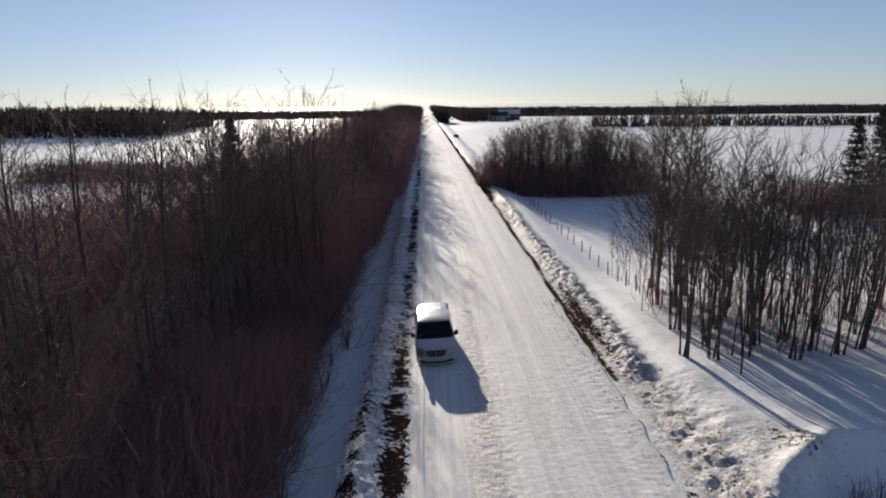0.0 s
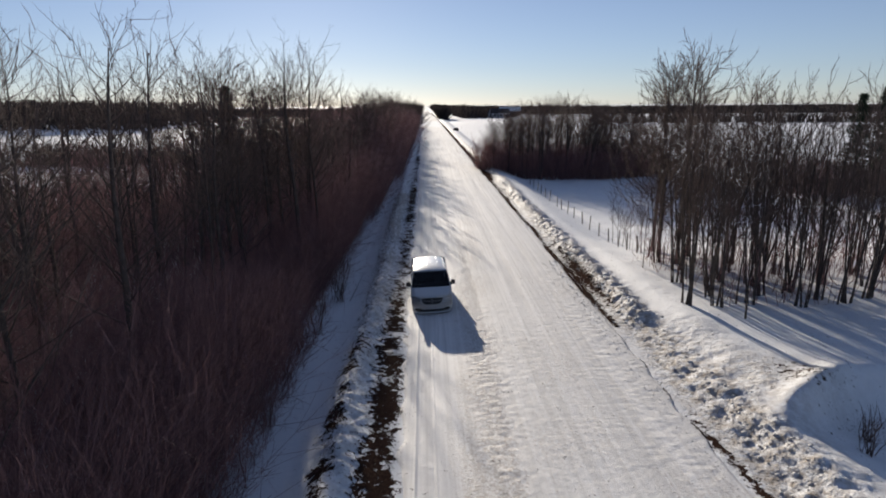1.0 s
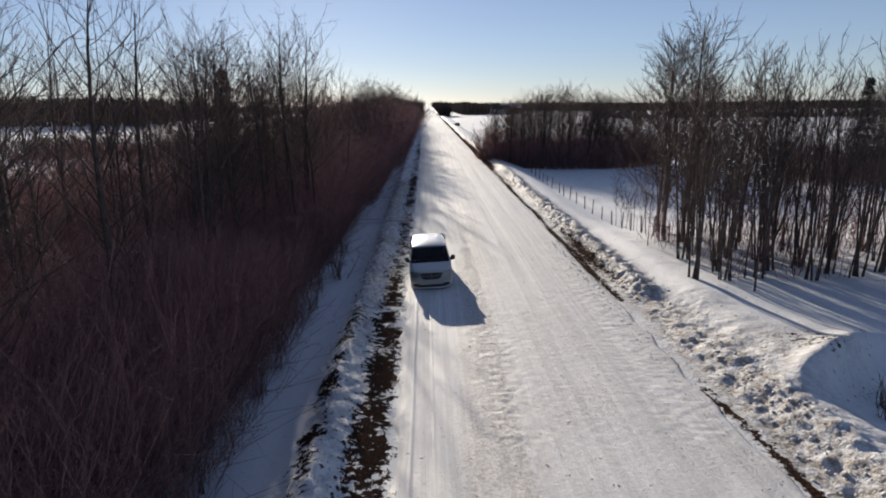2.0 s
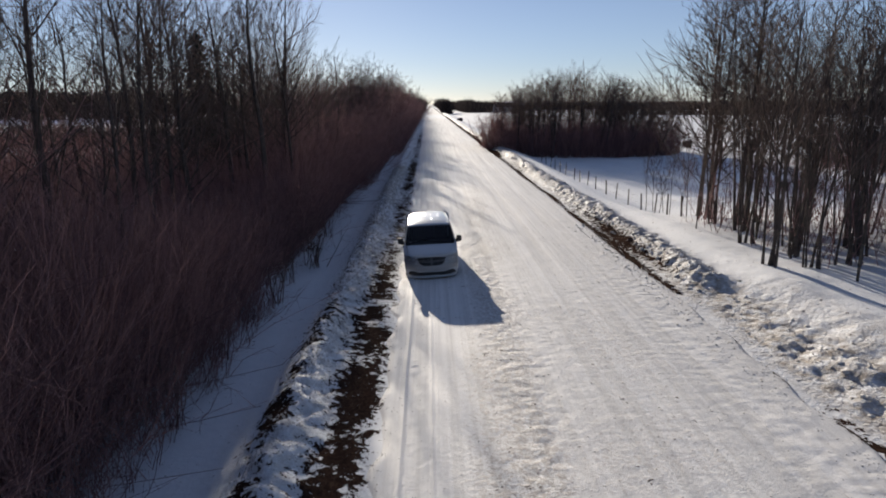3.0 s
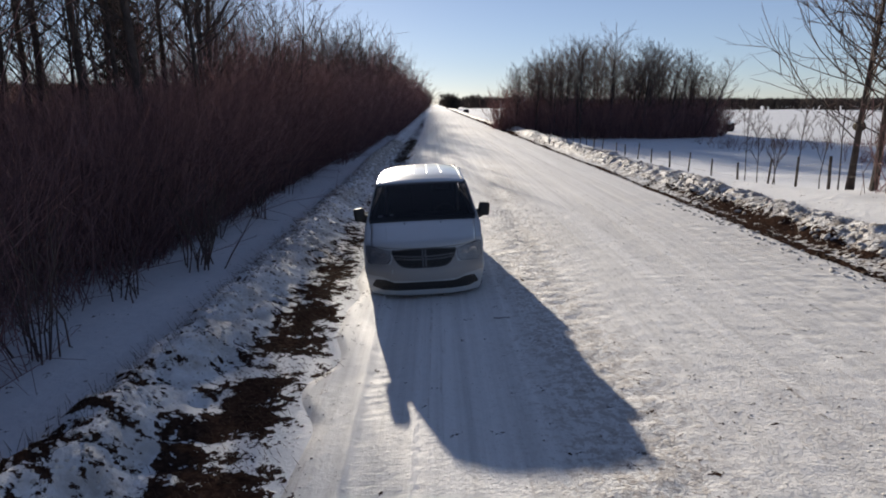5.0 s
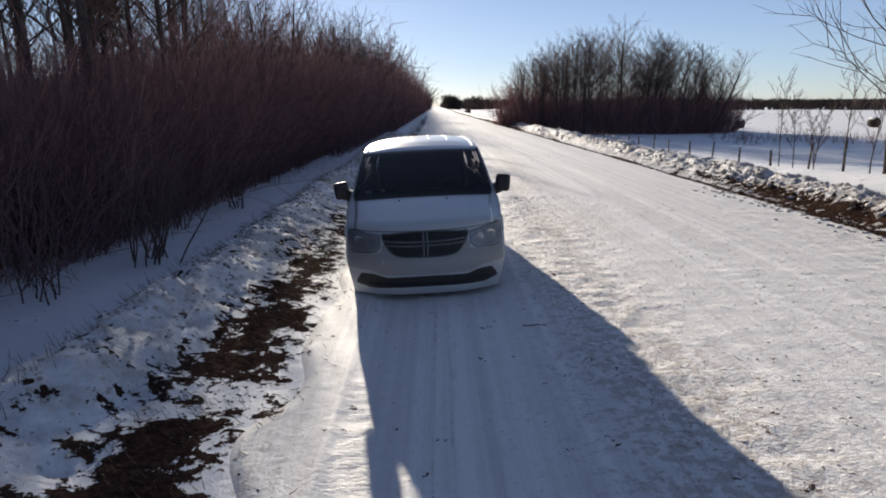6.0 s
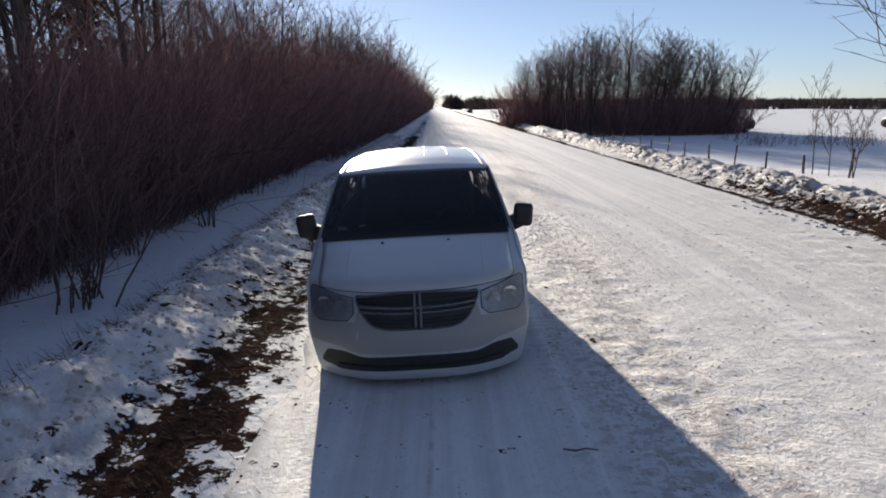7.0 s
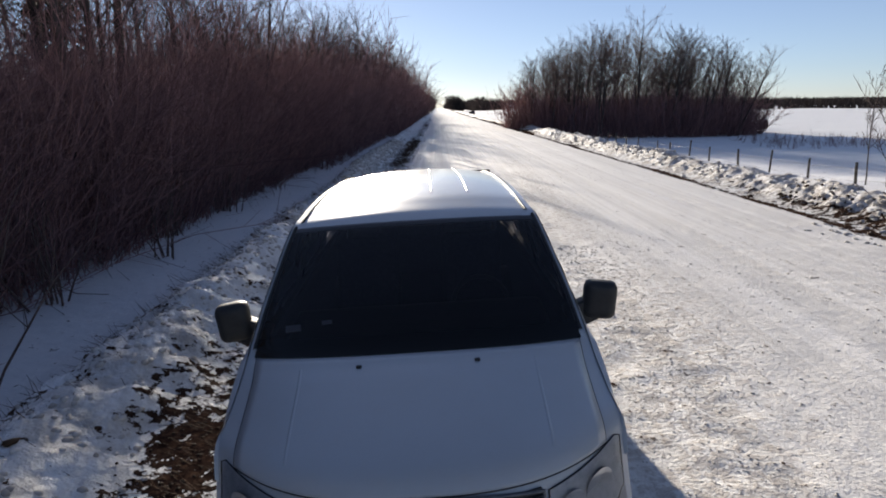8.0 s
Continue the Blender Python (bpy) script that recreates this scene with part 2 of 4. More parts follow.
def spread(edges):
    """Grid lines from (start, stop, step) runs."""
    out = []
    for a, b, s in edges:
        out += list(np.arange(a, b - 1e-6, s))
    return np.array(out + [edges[-1][1]])


def sheet(name, xs, ys, height, mat, **marks):
    """A height field as one mesh with marks such as 'soil' at each corner."""
    X, Y = np.meshgrid(xs, ys)
    x, y = X.ravel(), Y.ravel()
    me = bpy.data.meshes.new(name)
    nx, ny = len(xs), len(ys)
    a = (np.arange(ny - 1)[:, None] * nx + np.arange(nx - 1)[None]).ravel()
    faces = np.stack([a, a + 1, a + nx + 1, a + nx], 1)
    me.from_pydata(np.stack([x, y, height(x, y)], 1).tolist(), [], faces.tolist())
    for key, values in marks.items():
        me.attributes.new(key, "FLOAT", "POINT").data.foreach_set("value", np.asarray(values(x, y), np.float32))
    me.polygons.foreach_set("use_smooth", np.ones(len(faces), bool))
    me.materials.append(mat)
    return new(name, me)


def ground_soil(x, y):
    strip = bell(x + 0.22 * wander(0 * y, y, 1.6) + 0.1 * wander(x, y, 0.5), -1.63, 0.55) * (0.60 + 0.3 * wander(y, x, 0.4) + 0.3 * smooth(-3.5, -7, y) + 0.45 * wander(x, y, 0.7)) * smooth(240, 60, y)
    strip = strip + 0.34 * bell(x, -2.05, 0.42) * smooth(1.5, -3.0, y) * (0.7 + 0.5 * wander(x, y, 1.0))
    bank = (0.40 + 0.55 * smooth(-1.0, -6.0, y)) * bell(x + 0.12 * wander(0 * y + 7, y, 1.7), -3.12, 0.36) * (0.6 + 0.6 * wander(x, y, 0.8))
    rut = bell(x + 0.12 * wander(0 * y, y, 4), 8.32, 0.19 + 0.25 * smooth(25, 70, y)) * (0.95 + 0.35 * wander(x, y, 3)) * (smooth(-3.0, -1.5, y) + smooth(-9, -12, y))
    heap = 0.58 * bell(x, 8.8, 0.42) * bell(y, 6.5, 4.5) + 0.5 * bell(x, 8.95, 0.4) * smooth(0.2, 0.8, wander(0 * y + 3, y, 6))
    heap = heap + 0.75 * smooth(38, 80, y) * smooth(420, 200, y) * bell(x, 8.75, 0.45) * (0.6 + 0.6 * wander(0 * y + 5, y, 9))
    mound = 0.5 * bell(np.hypot(x - 12.7, y + 8.6), 0, 1.2)
    return np.clip(strip + bank + rut + heap + mound, 0, 1)


def ground_grime(x, y):
    """Grit thrown up by the plough."""
    right = bell(x, 9.3, 1.0) * (1.15 + 0.35 * wander(x, y, 2.0))
    left = bell(x, -2.5, 0.7) * (0.5 + 0.4 * wander(x, y, 1.5))
    heap = 0.6 * bell(np.hypot(x - 12.5, y + 8.3), 0, 1.8) + 0.35 * smooth(-1.0, -4.0, y) * smooth(8.4, 9.1, x) * smooth(12.5, 11.3, x)
    return np.clip((right + left) * smooth(400, 60, y) + heap, 0, 1)


def road_top(x, y):
    z = road_z(x, y)
    scuffed = bell(x, 1.95, 0.55) + bell(x, 7.0, 0.8) * 0.6 + 0.05
    near = smooth(60, 20, np.abs(y))
    z = z + near * scuffed * (0.006 * wander(x, y, 0.42) + 0.012 * wander(y, x, 0.17))
    z = z + near * smooth(0.6, 1.6, x) * smooth(26, 8, np.abs(y + 4)) * (0.002 * rough(x, y, 0.5) + 0.0045 * rough(y, x, 0.17))
    z = z + 0.02 * bell(x + 0.03 * wander(0 * y, y, 3), -0.61, 0.05) * near
    xt = x + 0.06 * wander(0 * y, y, 9)
    z = z - near * 0.016 * smooth(-0.63, -0.59, xt) * smooth(-0.03, -0.09, xt)
    tyre = near * smooth(-0.59, -0.55, xt) * smooth(-0.06, -0.10, xt) * (0.7 + 0.5 * wander(x, y, 1.2))
    z = z - tyre * (0.003 * np.sin(2 * np.pi * (y + 0.25 * np.abs(xt + 0.3)) / 0.13) + 0.009 * wander(x * 0.6, y, 0.11)) - 0.014 * near * bell(xt, 0.03, 0.03) * (0.6 + 0.4 * np.sin(2 * np.pi * y / 0.2))
    edge = smooth(ROAD_L + 0.22, ROAD_L - 0.1, x + 0.25 * wander(x, y, 0.9)) + smooth(ROAD_R - 0.1, ROAD_R + 0.15, x + 0.2 * wander(x, y, 1.3))
    return z - 0.12 * edge


def road_soil(x, y):
    edge = bell(x + 0.2 * wander(x, y, 1.0), ROAD_L - 0.15, 0.2) * 0.4
    rut = bell(x + 0.12 * wander(0 * y, y, 4), 8.18, 0.13) * (0.95 + 0.4 * wander(x, y, 3))
    scuff = 0.16 * bell(x, 1.9, 0.7) * smooth(0.0, 0.7, wander(x, y, 1.6)) * smooth(30, 5, np.abs(y))
    return np.clip(edge * smooth(240, 60, y) + rut + scuff, 0, 1)


def road_scuff(x, y):
    """Churned snow where wheels turned."""
    beside = bell(x, 2.0 + 0.05 * y, 0.75) * (0.6 + 0.5 * wander(x, y, 1.7)) + 0.8 * bell(x, 1.95, 0.35) * smooth(3, -3, y)
    wide = smooth(2.2, 3.2, x) * (0.05 + 0.4 * wander(x, y, 2.6)) * smooth(12, -2, y)
    return np.clip((beside + wide) * smooth(40, 12, np.abs(y)) + 0.03, 0, 1)


def road_tread(x, y):
    x = x + 0.06 * wander(0 * y, y, 9)
    band = lambda a, b: smooth(a - 0.04, a, x) * smooth(b + 0.04, b, x)
    return np.clip(band(-0.61, -0.05) * 0.9 + band(0.35, 0.7) * 0.4 + band(1.6, 2.2) * 0.5 + band(4.6, 5.2) * 0.3, 0, 1) * smooth(45, 15, np.abs(y))


XS = spread([(-2600, -600, 200), (-600, -120, 40), (-120, -30, 6), (-30, -7, 1.0), (-7, -4.2, 0.25), (-4.2, -0.9, 0.075), (-0.9, 7.8, 1.2), (7.8, 11.1, 0.09), (11.1, 17, 0.25), (17, 40, 1.2), (40, 160, 8), (160, 700, 45), (700, 2700, 200)])
YS = spread([(-400, -60, 20), (-60, -33, 3), (-33, -16, 0.3), (-16, 20, 0.11), (20, 30, 0.2), (30, 70, 0.5), (70, 160, 2), (160, 420, 8), (420, 1200, 40), (1200, 4800, 200)])
ground = tagged(sheet("ground", XS, YS, ground_z, M_SNOW, soil=ground_soil, grime=ground_grime), "snow-covered fields, verges and ditches with bare patches", "ground", kind="structure")
XR = spread([(-1.45, -0.7, 0.06), (-0.7, 0.12, 0.03), (0.12, 3.2, 0.065), (3.2, 7.6, 0.12), (7.6, 8.4, 0.06)])
YR = spread([(-60, -33, 3), (-33, -14, 0.3), (-14, -8.4, 0.07), (-8.4, 1, 0.042), (1, 8, 0.08), (8, 24, 0.2), (24, 70, 0.6), (70, 200, 3), (200, 600, 20), (600, 2800, 100)])
road = tagged(sheet("road", XR, YR, road_top, M_ROAD, soil=road_soil, scuff=road_scuff, tread=road_tread), "straight rural road under packed rutted snow", "road", kind="structure")


# ---- plants ----
def fast_mesh(name, verts, quads, mat):
    me = bpy.data.meshes.new(name)
    verts, quads = np.asarray(verts, np.float32), np.asarray(quads, np.int32)
    me.vertices.add(len(verts))
    me.vertices.foreach_set("co", verts.ravel())
    me.loops.add(quads.size)
    me.loops.foreach_set("vertex_index", quads.ravel())
    me.polygons.add(len(quads))
    me.polygons.foreach_set("loop_start", np.arange(0, quads.size, quads.shape[1], dtype=np.int32))
    me.update(calc_edges=True)
    me.materials.append(mat)
    return me


class Tubes:
    """Collects tapered tubes into one mesh, many at a time."""

    def __init__(self):
        self.v, self.f, self.n = [], [], 0

    def tube(self, pts, radii, sides=3):
        """pts: one line of points, or many lines of as many points each."""
        pts = np.asarray(pts, float)
        pts = pts[None] if pts.ndim == 2 else pts
        count, k = pts.shape[:2]
        radii = np.broadcast_to(np.asarray(radii, float), (count, k))
        ahead = np.gradient(pts, axis=1)
        ahead /= np.linalg.norm(ahead, axis=2, keepdims=True) + 1e-9
        side = np.cross(ahead, (0.31, 0.92, 0.23))
        side /= np.linalg.norm(side, axis=2, keepdims=True) + 1e-9
        up = np.cross(ahead, side)
        a = np.arange(sides) * 2 * np.pi / sides
        ring = pts[:, :, None] + radii[:, :, None, None] * (np.cos(a)[:, None] * side[:, :, None] + np.sin(a)[:, None] * up[:, :, None])
        self.v.append(ring.reshape(-1, 3))
        i, j = np.meshgrid(np.arange(k - 1), np.arange(sides), indexing="ij")
        p, q = (i * sides + j).ravel(), (i * sides + (j + 1) % sides).ravel()
        one = np.stack([p, q, q + sides, p + sides], 1)
        self.f.append((self.n + np.arange(count)[:, None, None] * k * sides + one[None]).reshape(-1, 4))
        self.n += count * k * sides

    def mesh(self, name, mat):
        return fast_mesh(name, np.concatenate(self.v), np.concatenate(self.f), mat)


def part(name, me, parent, label=""):
    ob = new(name, me)
    ob.parent = parent
    return tagged(ob, label) if label else ob


def unit(v):
    return v / (np.linalg.norm(v) + 1e-9)


def grow(rng, start, way, length, steps, bend, lift):
    """A wandering shoot that lifts towards the light."""
    pts, p, d = [start], np.array(start, float), unit(np.array(way, float))
    for _ in range(steps):
        d = unit(d + rng.normal(0, bend, 3) + np.array((0, 0, lift)))
        p = p + d * length / steps
        pts.append(p)
    return np.array(pts)


def bare_tree(name, seed, height, girth, limbs, spread_deg, low, lean=(0, 0), stems=1, fine=1.0, splay=0.06, twigs=5, lift=0.10, top=0.13, wobble=0.035):
    """A leafless tree of trunk, limbs and twigs."""
    rng = np.random.RandomState(seed)
    tree = new(name)
    trunk, twig = Tubes(), Tubes()
    for s in range(stems):
        base = np.array((rng.normal(0, 0.18) * (stems > 1), rng.normal(0, 0.18) * (stems > 1), -0.3))
        tall = height * (1 if s == 0 else rng.uniform(0.7, 1.0))
        g = girth * (1 if s == 0 else rng.uniform(0.6, 0.95))
        way = (lean[0] + rng.normal(0, splay) * (stems > 1), lean[1] + rng.normal(0, splay) * (stems > 1), 1)
        pts = grow(rng, base, way, tall, 9, wobble, 0.05)
        rad = g * np.linspace(1, 0.06, 10) ** 0.85
        rad[0] *= 1.35
        trunk.tube(pts, rad, 6)
        for n in range(limbs // stems):
            h = low + (0.97 - low) * ((n + rng.rand()) / (limbs // stems)) ** 0.85
            at = h * 9
            i = min(int(at), 8)
            p = pts[i] + (pts[i + 1] - pts[i]) * (at - i)
            az = n * 2.4 + rng.normal(0, 0.5)
            sp = radians(spread_deg) * rng.uniform(0.7, 1.25)
            d = np.array((math.cos(az) * math.sin(sp), math.sin(az) * math.sin(sp), math.cos(sp)))
            size = tall * (0.34 * (1 - h) + top) * rng.uniform(0.7, 1.2)
            lp = grow(rng, p, d, size, 5, 0.09, lift)
            r0 = min(g * (1 - h) * 0.5 + 0.007, 0.03)
            trunk.tube(lp, r0 * np.linspace(1, 0.2, 6), 3)
            for k in range(twigs):
                a = 0.8 + (k + rng.rand() * 0.6) * 4.1 / twigs
                i2 = min(int(a), 4)
                q = lp[i2] + (lp[i2 + 1] - lp[i2]) * (a - i2)
                d2 = unit(unit(lp[i2 + 1] - lp[i2]) + rng.normal(0, 0.5, 3) + np.array((0, 0, 0.15)))
                tp = grow(rng, q, d2, size * rng.uniform(0.25, 0.5), 2, 0.16, 0.12)
                twig.tube(tp, fine * np.array((0.011, 0.008, 0.004)), 3)
                for w in range(2):
                    j = rng.randint(0, 2)
                    tq = tp[j] + (tp[j + 1] - tp[j]) * rng.rand()
                    d3 = unit(unit(tp[j + 1] - tp[j]) + rng.normal(0, 0.55, 3) + np.array((0, 0, 0.2)))
                    twig.tube([tq, tq + d3 * size * rng.uniform(0.10, 0.22)], (0.006 * fine, 0.003 * fine), 3)
    part("trunk", trunk.mesh("trunk", M_BARK), tree)
    part("crown", twig.mesh("crown", M_TWIG), tree, "bare twigs")
    return tree


def place(ob, x, y, turn=0.0, size=1.0, sink=0.0):
    m = pose(x, y, float(ground_z(x, y)) - sink, 0, 0, turn)
    ob.matrix_basis = m @ Matrix.Diagonal((size, size, size, 1))
    return ob


def plant(kinds, spots, label, category, group, sizes=(0.8, 1.1), turns=(0, 360), seed=1, crown=lambda x, y: 1.0):
    """Sets copies of the kinds out over the spots; the first of each kind stands for itself."""
    rng = random.Random(seed)
    for n, (x, y) in enumerate(spots):
        kind = kinds[n % len(kinds)]
        s, turn = rng.uniform(*sizes) * crown(x, y), rng.uniform(*turns)
        ob = kind if n < len(kinds) else copy_thing(kind, Matrix())
        place(ob, x, y, turn, s)
        tagged(ob, label, category, group)


def scatter(seed, count, x0, x1, y0, y1, apart, keep=lambda x, y: True):
    """Random spots in a stretch of the plan, no two nearer than apart."""
    rng, out = random.Random(seed), []
    for _ in range(count * 12):
        x, y = rng.uniform(x0, x1), rng.uniform(y0, y1)
        if keep(x, y) and all((x - a) ** 2 + (y - b) ** 2 > apart * apart for a, b in out):
            out.append((x, y))
            if len(out) == count:
                break
    return out


def shoots(rng, start, way, length, steps, bend, lift):
    """Many wandering shoots at once."""
    p, d, out = start, way / (np.linalg.norm(way, axis=1, keepdims=True) + 1e-9), [start]
    for _ in range(steps):
        d = d + rng.normal(0, bend, d.shape) + np.array((0, 0, lift))
        d = d / np.linalg.norm(d, axis=1, keepdims=True)
        p = p + d * (length / steps)[:, None]
        out.append(p)
    return np.stack(out, 1)


def thicket(name, seed, spots, tall, label, thick=0.012, mat=None, twigs=5, category="brush", lean=0.0, cap=None, steps=3):
    """Many thin stems with side shoots, as one object. cap: the greatest height at a place."""
    rng = np.random.RandomState(seed)
    t, xy = Tubes(), np.asarray(spots, float)
    n = len(xy)
    z = ground_z(xy[:, 0], xy[:, 1])
    h = rng.uniform(*tall, n)
    if cap:
        h = np.minimum(h, cap(xy[:, 0], xy[:, 1]) * rng.uniform(0.82, 1.08, n))
    way = np.stack([rng.normal(lean, 0.3, n), rng.normal(0, 0.3, n), np.ones(n)], 1)
    pts = shoots(rng, np.column_stack([xy, z - 0.1]), way, h, steps, 0.24, 0.09)
    t.tube(pts, thick * np.linspace(1.2, 0.45, steps + 1), 3)
    for _ in range(twigs):
        i = rng.randint(0, steps, n)
        a, b = pts[np.arange(n), i], pts[np.arange(n), i + 1]
        q = a + (b - a) * rng.rand(n)[:, None]
        e = (b - a) / np.linalg.norm(b - a, axis=1, keepdims=True) * 0.7 + rng.normal(0, 0.6, (n, 3)) + np.array((0, 0, 0.2))
        e /= np.linalg.norm(e, axis=1, keepdims=True)
        t.tube(np.stack([q, q + e * (h * rng.uniform(0.12, 0.3, n))[:, None]], 1), (thick * 0.55, thick * 0.25), 3)
    return tagged(new(name, t.mesh(name, mat or M_BRUSH)), label, category, kind="stuff")


def rand_spots(seed, count, x0, x1, y0, y1, power=1.0, clump=0.0):
    rng = np.random.RandomState(seed)
    u = rng.rand(count) ** power
    x, y = x1 + (x0 - x1) * u, y0 + (y1 - y0) * rng.rand(count)
    if clump:
        x, y = np.round(x / clump) * clump + rng.normal(0, 0.12, count) + 0.4 * np.sin(y * 7), np.round(y / clump) * clump + rng.normal(0, 0.14, count)
    return list(zip(x.tolist(), y.tolist()))


# the wood on the left
POPLARS = [bare_tree("bare_tree", 11 + k, h * 0.93, g, 25, 47, 0.30, fine=1.1, top=0.15, lift=0.08) for k, (h, g) in enumerate(((13.4, 0.15), (12.6, 0.12), (13.8, 0.16), (11.4, 0.11), (13.0, 0.13), (9.8, 0.09)))]
wood = scatter(3, 66, -24, -9.2, -31, 40, 1.3, lambda x, y: y < 15 or x < -12.3) + scatter(4, 46, -30, -7.8, 40, 150, 1.5, lambda x, y: y > 60 or x < -12.3)
wood += scatter(5, 38, -12.3, -7.4, 6, 62, 1.1) + scatter(6, 24, -42, -24, -33, 14, 2.6)
wood += [(-8.2, -18.5), (-9.5, -15.0), (-8.8, -11.5), (-10.5, -18.0), (-11.5, -13.0), (-9.8, -8.0), (-12.5, -9.5), (-8.6, -5.0)]
plant(POPLARS, wood, "tall leafless grey-brown poplar in a roadside wood", "tree", "wood beside the road", (0.88, 1.06), seed=5, crown=lambda x, y: (0.92 + 0.08 * float(smooth(-12, 10, y))) * (0.66 if x > -12.3 and 15 < y < 60 else 0.86 if x < -24 else 1))


def eaves(x, y):
    """The brush rises from the wood's edge inwards."""
    rise = smooth(0, 5, y)
    return np.clip((-2.0 - x) / (1.5 - 0.5 * rise), 1.5, 3.1 + 1.0 * smooth(-14, -20, x) + rise * (0.9 - 0.2 * smooth(8, 13, y))) * (1.0 + 0.16 * wander(x, y, 2.3)) + 4.0 * smooth(12, 45, y) + 2.4 * smooth(-2, -9, y)


front = rand_spots(27, 1500, -7.4, -5.9, 3, 32) + rand_spots(25, 4200, -7.8, -6.0, -34, 45) + rand_spots(21, 7800, -11, -5.8, -34, 45, 0.9) + rand_spots(22, 3600, -26, -8, -34, 45) + rand_spots(29, 3400, -20, -6.5, -34, 2)
thicket("undergrowth", 6, front, (2.8, 6.5), "dense leafless reddish-brown willow brush under the trees", 0.0085, twigs=6, cap=eaves)
thicket("undergrowth", 9, rand_spots(26, 320, -28, -9.5, -33, 42), (4.5, 9.0), "slender leafless saplings deep in the wood", 0.022, twigs=8)


def hedge(x, y):
    """The solid brush grows taller away from the parked van."""
    return 2.1 + 0.078 * np.hypot(x, y + 6)


thicket("undergrowth", 31, rand_spots(33, 2300, -8.8, -6.2, 4, 62), (3.2, 7.5), "tall tangled leafless willow brush at the wood's edge", 0.010, twigs=9, lean=-0.05, cap=lambda x, y: hedge(x, y) * (1.0 + 0.34 * smooth(4, 9, y) * smooth(30, 22, y)))
thicket("undergrowth", 32, rand_spots(34, 4000, -46, -11, -16, 78), (3.8, 6.4), "dense leafless saplings inside the wood", 0.02, twigs=6, cap=hedge)
thicket("undergrowth", 33, rand_spots(36, 2200, -7.4, -5.1, -34, -2, 0.8), (1.0, 2.6), "low leafless brush leaning out over the ditch", 0.008, twigs=6, lean=0.12)
thicket("undergrowth", 17, rand_spots(30, 460, -8.6, -6.1, 9, 38), (4.4, 7.0), "slender leafless saplings at the wood's edge", 0.013, twigs=9)
thicket("undergrowth", 18, rand_spots(31, 3600, -24, -8, -10, 45), (1.6, 3.0), "low tangled brush on the wood's floor", 0.016, twigs=4, steps=2)
thicket("undergrowth", 19, rand_spots(32, 2000, -50, -20, 20, 42), (1.8, 3.2), "low leafless brush behind the wood", 0.03, twigs=3, steps=2)
thicket("undergrowth", 16, rand_spots(28, 5200, -44, -20, -34, 22), (2.4, 4.0), "dense leafless brush deep in the wood", 0.028, twigs=4, steps=2)
thicket("undergrowth", 7, rand_spots(23, 5600, -24, -5.2, 42, 170, 1.2), (4.5, 10.0), "dense tall leafless brush along the road", 0.03, twigs=7, steps=2)
thicket("undergrowth", 34, rand_spots(37, 900, -7.2, -4.8, 27, 60), (2.2, 4.8), "leafless brush crowding the far ditch", 0.014, twigs=6)
thicket("undergrowth", 35, rand_spots(38, 2400, -7.5, -3.5, 58, 260), (2.5, 8.0), "leafless brush reaching the far road edge", 0.035, twigs=5, steps=2)
thicket("undergrowth", 8, rand_spots(24, 3000, -32, -3.8, 170, 700, 1.0), (6, 12), "far leafless wood along the road", 0.13, M_FARWOOD, steps=2)

ROUNDED = [bare_tree("bare_tree", 161 + k, h, g, 39, 46, 0.24, stems=3, fine=1.3, splay=0.12, twigs=8, lift=0.07, top=0.19) for k, (h, g) in enumerate(((9.6, 0.10), (8.6, 0.09), (10.4, 0.11)))]
edge_row = scatter(35, 9, -9.6, -7.2, 22, 60, 3.4) + scatter(36, 22, -10.5, -6.2, 56, 165, 3.2)
plant(ROUNDED, edge_row, "broad leafless willow tree with a rounded crown", "tree", "wood beside the road", (0.85, 1.1), seed=37, crown=lambda x, y: 0.84 + 0.30 * float(smooth(25, 80, y)))

LONE = bare_tree("bare_tree", 171, 11.6, 0.10, 34, 46, 0.38, fine=1.2, top=0.17, lift=0.08)
tagged(place(LONE, -6.9, 9.9, 40), "slender leafless poplar standing before the wood", "tree", "wood beside the road")
STOUT = [bare_tree("bare_tree", 173 + k, h, g, 36, 52, 0.30, fine=1.2, twigs=6, top=0.17, lift=0.06) for k, (h, g) in enumerate(((12.4, 0.18), (11.8, 0.15)))]
plant(STOUT, [(-9.4, 8.2), (-10.6, 13.6), (-12.2, 6.4), (-10.4, 3.6)], "stout old leafless poplar at the wood's edge", "tree", "wood beside the road", (0.9, 1.05), seed=39)

# the clump beside the field entrance
SINGLES = [bare_tree("bare_tree", 35 + k, h, g, 46, 54, 0.16, fine=1.4, lift=0.06, top=0.14, twigs=7, wobble=0.012) for k, (h, g) in enumerate(((11.5, 0.11), (12, 0.135), (10.5, 0.09)))]
plant(SINGLES, [(14.9, 10.9), (15.1, 12.4), (14.3, 9.3), (16.2, 9.4), (14.4, 6.6), (17.5, 6.2)], "tall single leafless poplar by the fence", "tree", "trees by the field entrance", (0.95, 1.05), seed=10)
CLUMPS = [bare_tree("bare_tree", 31 + k, h * 0.9, g * 0.72, 8 * n, 36, 0.32, stems=n, fine=1.25, splay=0.09) for k, (h, g, n) in enumerate(((11.5, 0.095, 6), (10.5, 0.08, 5), (11, 0.10, 6), (9.5, 0.075, 5)))]
